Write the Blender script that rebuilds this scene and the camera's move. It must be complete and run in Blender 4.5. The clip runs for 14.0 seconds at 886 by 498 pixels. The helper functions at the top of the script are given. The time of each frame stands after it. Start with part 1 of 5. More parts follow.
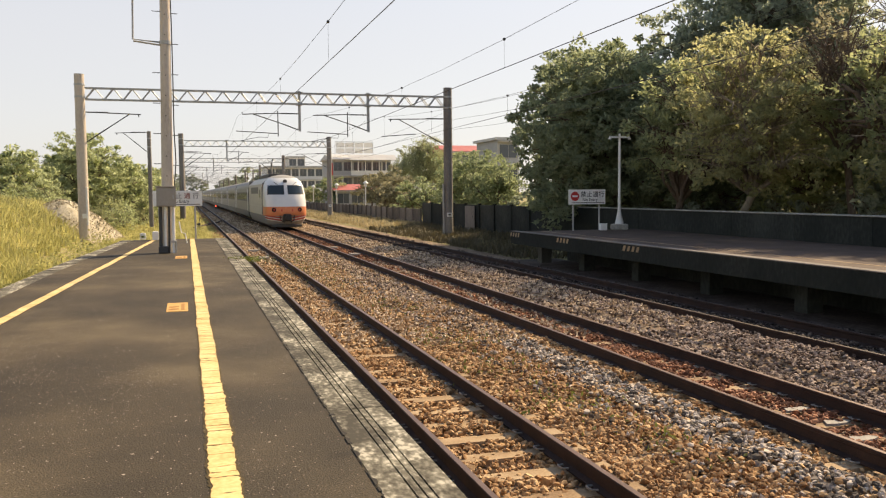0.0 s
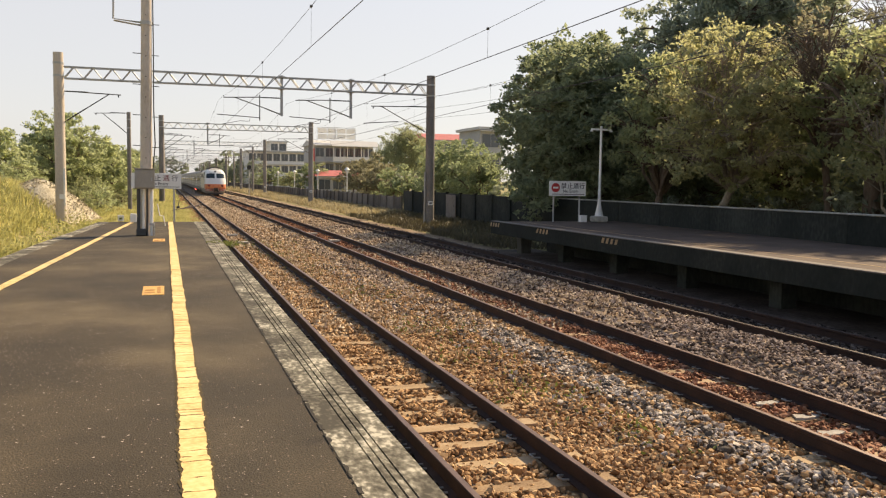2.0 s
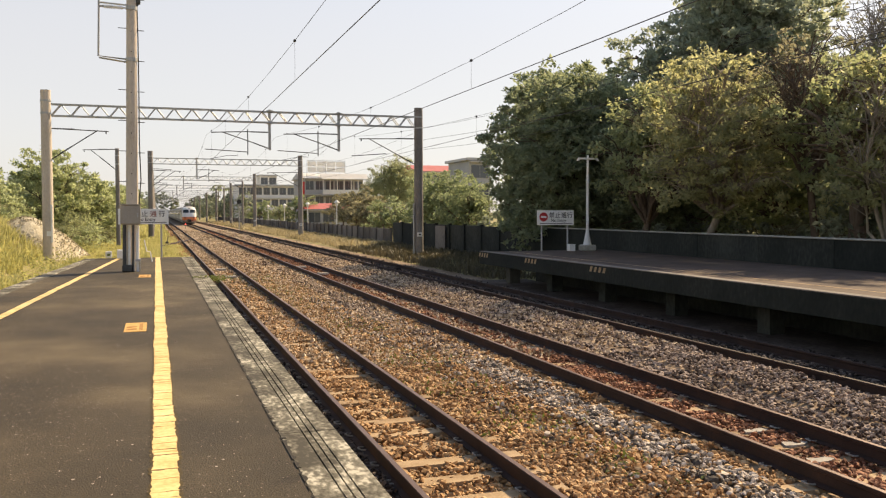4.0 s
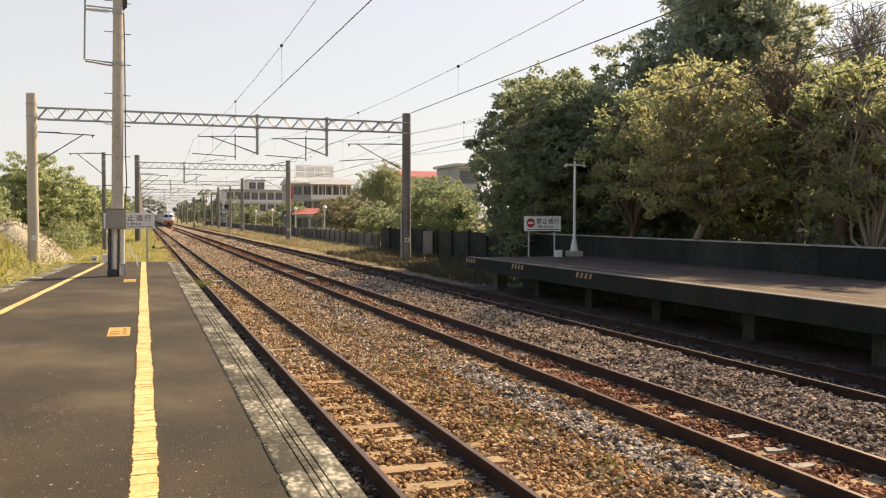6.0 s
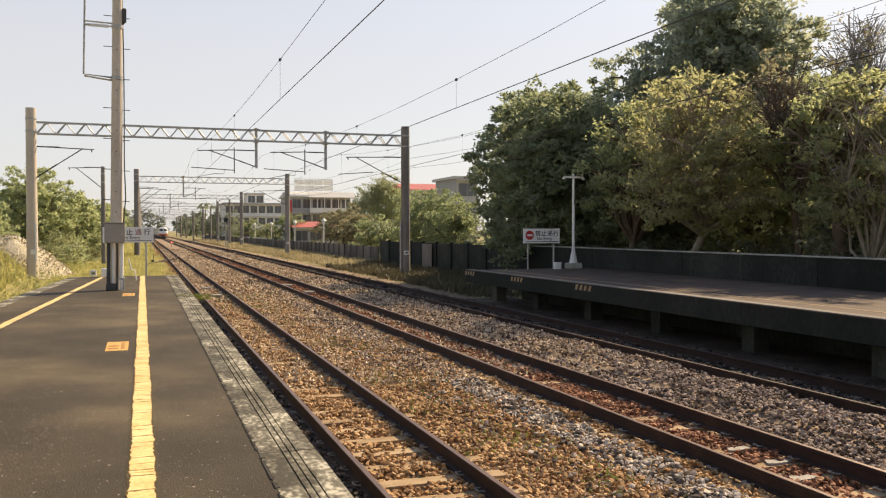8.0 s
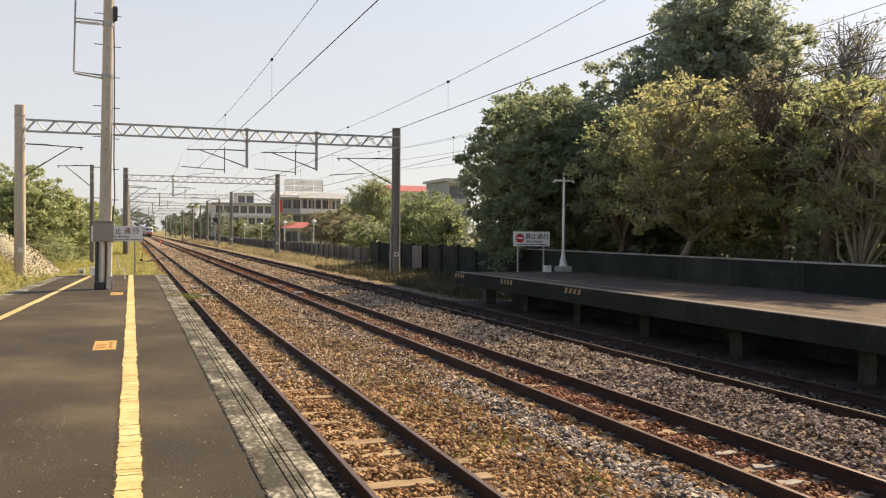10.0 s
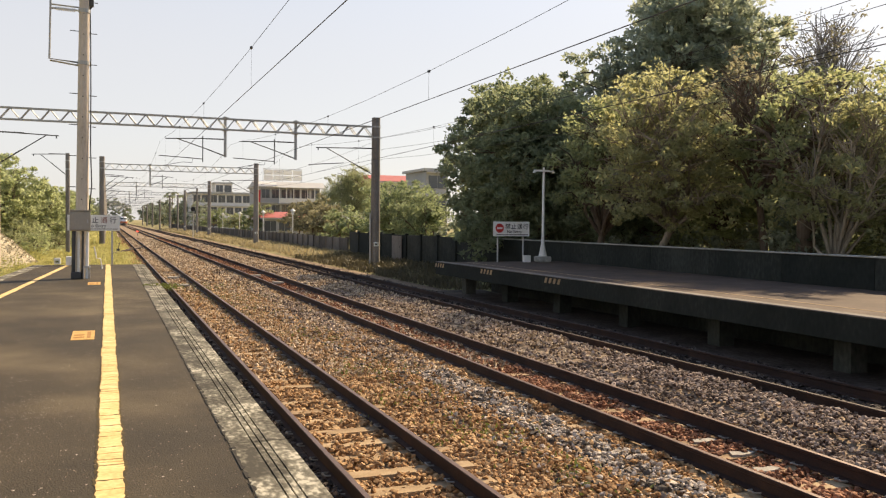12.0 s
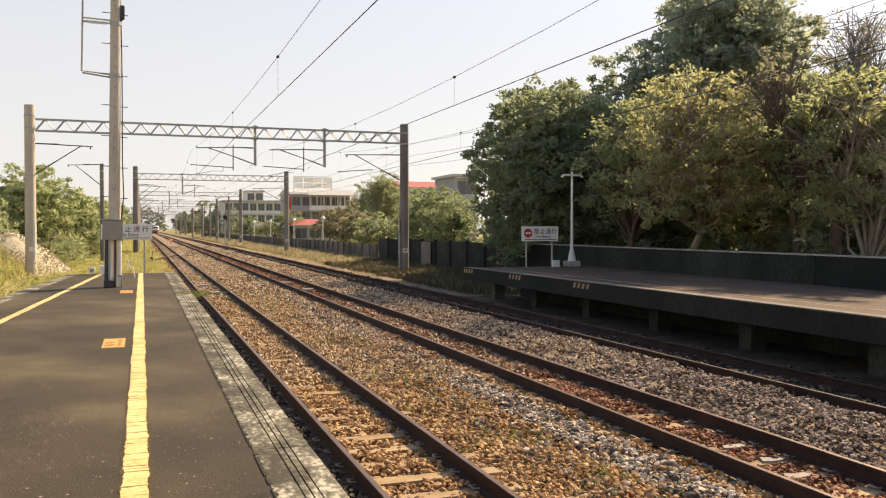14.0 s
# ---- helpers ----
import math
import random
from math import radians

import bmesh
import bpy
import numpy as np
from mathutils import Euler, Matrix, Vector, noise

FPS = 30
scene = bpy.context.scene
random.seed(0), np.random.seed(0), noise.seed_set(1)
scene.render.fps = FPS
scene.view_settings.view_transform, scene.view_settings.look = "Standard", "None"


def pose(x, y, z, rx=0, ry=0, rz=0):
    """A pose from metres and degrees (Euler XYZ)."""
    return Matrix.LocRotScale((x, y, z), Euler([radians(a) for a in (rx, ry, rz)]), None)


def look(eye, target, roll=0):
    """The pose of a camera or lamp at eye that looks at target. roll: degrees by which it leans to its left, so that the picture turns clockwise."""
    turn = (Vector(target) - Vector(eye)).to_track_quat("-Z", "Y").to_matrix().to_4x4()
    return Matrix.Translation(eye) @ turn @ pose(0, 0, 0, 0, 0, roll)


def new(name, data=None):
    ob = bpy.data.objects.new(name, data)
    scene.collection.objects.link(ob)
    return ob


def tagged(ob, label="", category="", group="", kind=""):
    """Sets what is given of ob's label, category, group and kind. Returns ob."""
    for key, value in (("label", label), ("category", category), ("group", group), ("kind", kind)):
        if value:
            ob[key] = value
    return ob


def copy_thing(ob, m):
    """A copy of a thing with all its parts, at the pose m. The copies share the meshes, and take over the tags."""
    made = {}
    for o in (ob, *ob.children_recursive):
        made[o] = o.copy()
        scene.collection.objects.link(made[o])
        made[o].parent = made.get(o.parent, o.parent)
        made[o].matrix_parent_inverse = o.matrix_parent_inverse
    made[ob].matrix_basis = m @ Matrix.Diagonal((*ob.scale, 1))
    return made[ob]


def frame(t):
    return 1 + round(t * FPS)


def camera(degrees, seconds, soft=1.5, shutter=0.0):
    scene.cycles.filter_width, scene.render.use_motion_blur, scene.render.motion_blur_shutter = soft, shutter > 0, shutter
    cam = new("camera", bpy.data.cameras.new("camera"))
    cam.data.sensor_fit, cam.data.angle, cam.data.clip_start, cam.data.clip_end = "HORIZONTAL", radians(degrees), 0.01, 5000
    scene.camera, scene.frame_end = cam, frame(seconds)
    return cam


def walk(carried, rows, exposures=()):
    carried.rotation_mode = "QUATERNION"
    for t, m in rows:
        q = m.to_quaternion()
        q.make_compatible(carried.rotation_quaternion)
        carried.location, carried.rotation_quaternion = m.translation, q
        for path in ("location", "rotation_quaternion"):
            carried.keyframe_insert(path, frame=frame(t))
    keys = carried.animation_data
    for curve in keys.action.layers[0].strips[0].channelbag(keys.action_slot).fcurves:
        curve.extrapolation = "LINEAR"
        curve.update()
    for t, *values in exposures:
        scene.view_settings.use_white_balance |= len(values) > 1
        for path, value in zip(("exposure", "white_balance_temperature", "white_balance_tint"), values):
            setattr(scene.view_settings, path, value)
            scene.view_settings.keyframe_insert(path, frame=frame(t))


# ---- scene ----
cam = camera(55.2, 14.0, soft=1.2)
PATH = [
    (0, (-0.183, 0.03, 2.461), (0.394, 1.941, 2.328), -0.5),
    (0.5, (-0.168, 0.006, 2.465), (0.367, 1.927, 2.304), -0.3),
    (1, (-0.122, -0.06, 2.462), (0.433, 1.854, 2.302), 0.2),
    (1.5, (-0.102, -0.053, 2.463), (0.48, 1.854, 2.307), 0.4),
    (2, (-0.158, 0.006, 2.467), (0.462, 1.901, 2.307), 0.8),
    (2.5, (-0.165, 0.024, 2.475), (0.491, 1.908, 2.335), 0.1),
    (3, (-0.03, 0.014, 2.464), (0.602, 1.908, 2.349), 0.8),
    (3.5, (-0.005, 0.031, 2.463), (0.609, 1.931, 2.354), 0.5),
    (4, (-0.042, 0.028, 2.469), (0.598, 1.921, 2.382), -0.1),
    (4.2, (-0.055, 0.012, 2.465), (0.6, 1.9, 2.386), -0.1),
    (6.5, (0.004, 0.01, 2.464), (0.678, 1.892, 2.394), 0.3),
    (7, (-0.009, 0.009, 2.476), (0.703, 1.877, 2.426), 0.1),
    (7.5, (0.004, -0.004, 2.468), (0.691, 1.874, 2.425), -0.1),
    (8, (0.008, 0.009, 2.469), (0.676, 1.894, 2.425), -0.1),
    (10.5, (0.0, 0.014, 2.465), (0.696, 1.888, 2.426), 0.6),
    (11, (-0.01, 0.008, 2.466), (0.699, 1.878, 2.417), 0.7),
    (11.5, (-0.018, 0.007, 2.47), (0.716, 1.867, 2.421), 0.9),
    (12, (-0.024, 0.013, 2.461), (0.712, 1.872, 2.399), 0.6),
    (12.5, (-0.02, 0.015, 2.461), (0.702, 1.878, 2.385), 0.8),
    (13, (-0.01, 0.002, 2.469), (0.693, 1.874, 2.428), 0.3),
    (13.5, (0.002, 0.008, 2.459), (0.685, 1.887, 2.415), -0.1),
    (14, (0.045, -0.005, 2.462), (0.714, 1.879, 2.413), -0.0),
]
walk(cam, [(t, look(eye, target, roll)) for t, eye, target, roll in PATH],
     [(0, .66, 6620, 10), (2, .64, 6640, 10), (3, .66, 6740, 10), (4, .67, 6690, 10), (6.5, .68, 6750, 10), (7.5, .61, 6720, 10), (8, .59, 6620, 10),
      (10.5, .58, 6470, 9.5), (11, .6, 6450, 9.5), (11.5, .62, 6500, 9.5), (12.5, .69, 6700, 10.5), (14, .73, 6760, 10.5)])

# ---- world, sun, exposure ----
SUN_AZ, SUN_EL = radians(28), radians(38)      # azimuth from +x towards +y
world = bpy.data.worlds.new("world")
scene.world = world
world.use_nodes = True
wn = world.node_tree.nodes
sky = wn.new("ShaderNodeTexSky")
sky.sky_type = "NISHITA"
sky.sun_disc = False
sky.sun_elevation = SUN_EL
sky.sun_rotation = radians(90) - SUN_AZ
sky.air_density, sky.dust_density, sky.ozone_density = 1.0, 1.2, 1.0
tcw, sep = wn.new("ShaderNodeTexCoord"), wn.new("ShaderNodeSeparateXYZ")
rise = wn.new("ShaderNodeMapRange")         # haze thins from the horizon to the zenith
rise.interpolation_type = "SMOOTHSTEP"
for k, v in (("From Min", 0.15), ("From Max", 0.62), ("To Min", 0.8), ("To Max", 0.03)):
    rise.inputs[k].default_value = v
haze = wn.new("ShaderNodeMix")
haze.data_type = "RGBA"
haze.inputs[7].default_value = (4.8, 4.66, 4.68, 1)
wl_ = world.node_tree.links
wl_.new(tcw.outputs["Generated"], sep.inputs[0])
wl_.new(sep.outputs[2], rise.inputs[0])
wl_.new(rise.outputs[0], haze.inputs[0])
wl_.new(sky.outputs[0], haze.inputs[6])
wl_.new(haze.outputs[2], wn["Background"].inputs[0])
wn["Background"].inputs[1].default_value = 0.11
lamp = bpy.data.lights.new("sun", "SUN")
lamp.energy, lamp.angle, lamp.color = 5.0, radians(1.0), (1.0, 0.78, 0.5)
sun = new("sun", lamp)
sd = Vector((math.cos(SUN_AZ) * math.cos(SUN_EL), math.sin(SUN_AZ) * math.cos(SUN_EL), math.sin(SUN_EL)))
sun.matrix_world = look(sd * 50, (0, 0, 0))

# ---- materials ----
def mat(name, cols, scale=3.0, fine=40.0, rough=0.85, metal=0.0, bump=0.3, dist=0.01, spread=0.0, island=0.0, stretch=(1, 1, 1), spec=0.4, lohi=(0.3, 0.7)):
    """Two noises mix three colours; spread varies by object, island by loose piece."""
    m = bpy.data.materials.new(name)
    m.use_nodes = True
    n, l = m.node_tree.nodes, m.node_tree.links
    b = n["Principled BSDF"]
    tc = n.new("ShaderNodeTexCoord")
    mp = n.new("ShaderNodeMapping")
    mp.inputs["Scale"].default_value = stretch
    l.new(tc.outputs["Object"], mp.inputs[0])
    a, f = n.new("ShaderNodeTexNoise"), n.new("ShaderNodeTexNoise")
    for t, s, d in ((a, scale, 5), (f, fine, 3)):
        t.inputs["Scale"].default_value = s
        t.inputs["Detail"].default_value = d
        l.new(mp.outputs[0], t.inputs["Vector"])
    r = n.new("ShaderNodeValToRGB")
    r.color_ramp.elements[0].position, r.color_ramp.elements[1].position = lohi
    r.color_ramp.elements[0].color, r.color_ramp.elements[1].color = (*cols[0], 1), (*cols[-1], 1)
    for k, c in enumerate(cols[1:-1]):
        e = r.color_ramp.elements.new(lohi[0] + (lohi[1] - lohi[0]) * (k + 1) / (len(cols) - 1))
        e.color = (*c, 1)
    mx = n.new("ShaderNodeMath")
    mx.operation = "MULTIPLY_ADD"
    mx.inputs[1].default_value = 0.45
    l.new(f.outputs[0], mx.inputs[0])
    m2 = n.new("ShaderNodeMath")
    m2.operation = "MULTIPLY_ADD"
    m2.inputs[1].default_value = 0.55
    m2.inputs[2].default_value = 0.0
    l.new(a.outputs[0], m2.inputs[0])
    l.new(m2.outputs[0], mx.inputs[2])
    fac = mx.outputs[0]
    if spread or island:
        src = n.new("ShaderNodeNewGeometry").outputs["Random Per Island"] if island else n.new("ShaderNodeObjectInfo").outputs["Random"]
        ad = n.new("ShaderNodeMath")
        ad.operation = "MULTIPLY_ADD"
        ad.inputs[1].default_value = island or spread
        l.new(src, ad.inputs[0])
        sb = n.new("ShaderNodeMath")
        sb.operation = "SUBTRACT"
        sb.inputs[1].default_value = (island or spread) / 2
        l.new(fac, sb.inputs[0])
        l.new(sb.outputs[0], ad.inputs[2])
        fac = ad.outputs[0]
    l.new(fac, r.inputs[0])
    l.new(r.outputs[0], b.inputs["Base Color"])
    b.inputs["Roughness"].default_value = rough
    b.inputs["Metallic"].default_value = metal
    b.inputs["Specular IOR Level"].default_value = spec
    if bump:
        bp = n.new("ShaderNodeBump")
        bp.inputs["Strength"].default_value = bump
        bp.inputs["Distance"].default_value = dist
        l.new(f.outputs[0], bp.inputs["Height"])
        l.new(bp.outputs[0], b.inputs["Normal"])
    return m

def leaf_mat(name, dark, mid, light, through_light=0.45):
    m = bpy.data.materials.new(name)
    m.use_nodes = True
    n, l = m.node_tree.nodes, m.node_tree.links
    b = n["Principled BSDF"]
    g = n.new("ShaderNodeNewGeometry")
    tc = n.new("ShaderNodeTexCoord")
    t = n.new("ShaderNodeTexNoise")
    t.inputs["Scale"].default_value = 0.55
    l.new(tc.outputs["Object"], t.inputs["Vector"])
    ad = n.new("ShaderNodeMath")
    ad.operation = "MULTIPLY_ADD"
    ad.inputs[1].default_value = 0.36
    l.new(g.outputs["Random Per Island"], ad.inputs[0])
    sb = n.new("ShaderNodeMath")
    sb.operation = "SUBTRACT"
    sb.inputs[1].default_value = 0.18
    l.new(t.outputs[0], sb.inputs[0])
    l.new(sb.outputs[0], ad.inputs[2])
    r = n.new("ShaderNodeValToRGB")
    r.color_ramp.elements[0].position, r.color_ramp.elements[1].position = 0.15, 0.9
    r.color_ramp.elements[0].color, r.color_ramp.elements[1].color = (*dark, 1), (*light, 1)
    r.color_ramp.elements.new(0.5).color = (*mid, 1)
    l.new(ad.outputs[0], r.inputs[0])
    l.new(r.outputs[0], b.inputs["Base Color"])
    b.inputs["Roughness"].default_value = 0.55
    tr = n.new("ShaderNodeBsdfTranslucent")
    l.new(r.outputs[0], tr.inputs[0])
    mix = n.new("ShaderNodeMixShader")
    mix.inputs[0].default_value = through_light
    l.new(b.outputs[0], mix.inputs[1])
    l.new(tr.outputs[0], mix.inputs[2])
    l.new(mix.outputs[0], n["Material Output"].inputs[0])
    return m

def glass_mat(name, col=(0.03, 0.04, 0.045), rough=0.08):
    m = bpy.data.materials.new(name)
    m.use_nodes = True
    b = m.node_tree.nodes["Principled BSDF"]
    b.inputs["Base Color"].default_value = (*col, 1)
    b.inputs["Roughness"].default_value = rough
    b.inputs["Specular IOR Level"].default_value = 0.6
    return m

def glow_mat(name, col, power):
    m = bpy.data.materials.new(name)
    m.use_nodes = True
    b = m.node_tree.nodes["Principled BSDF"]
    b.inputs["Base Color"].default_value = (*col, 1)
    b.inputs["Emission Color"].default_value = (*col, 1)
    b.inputs["Emission Strength"].default_value = power
    return m

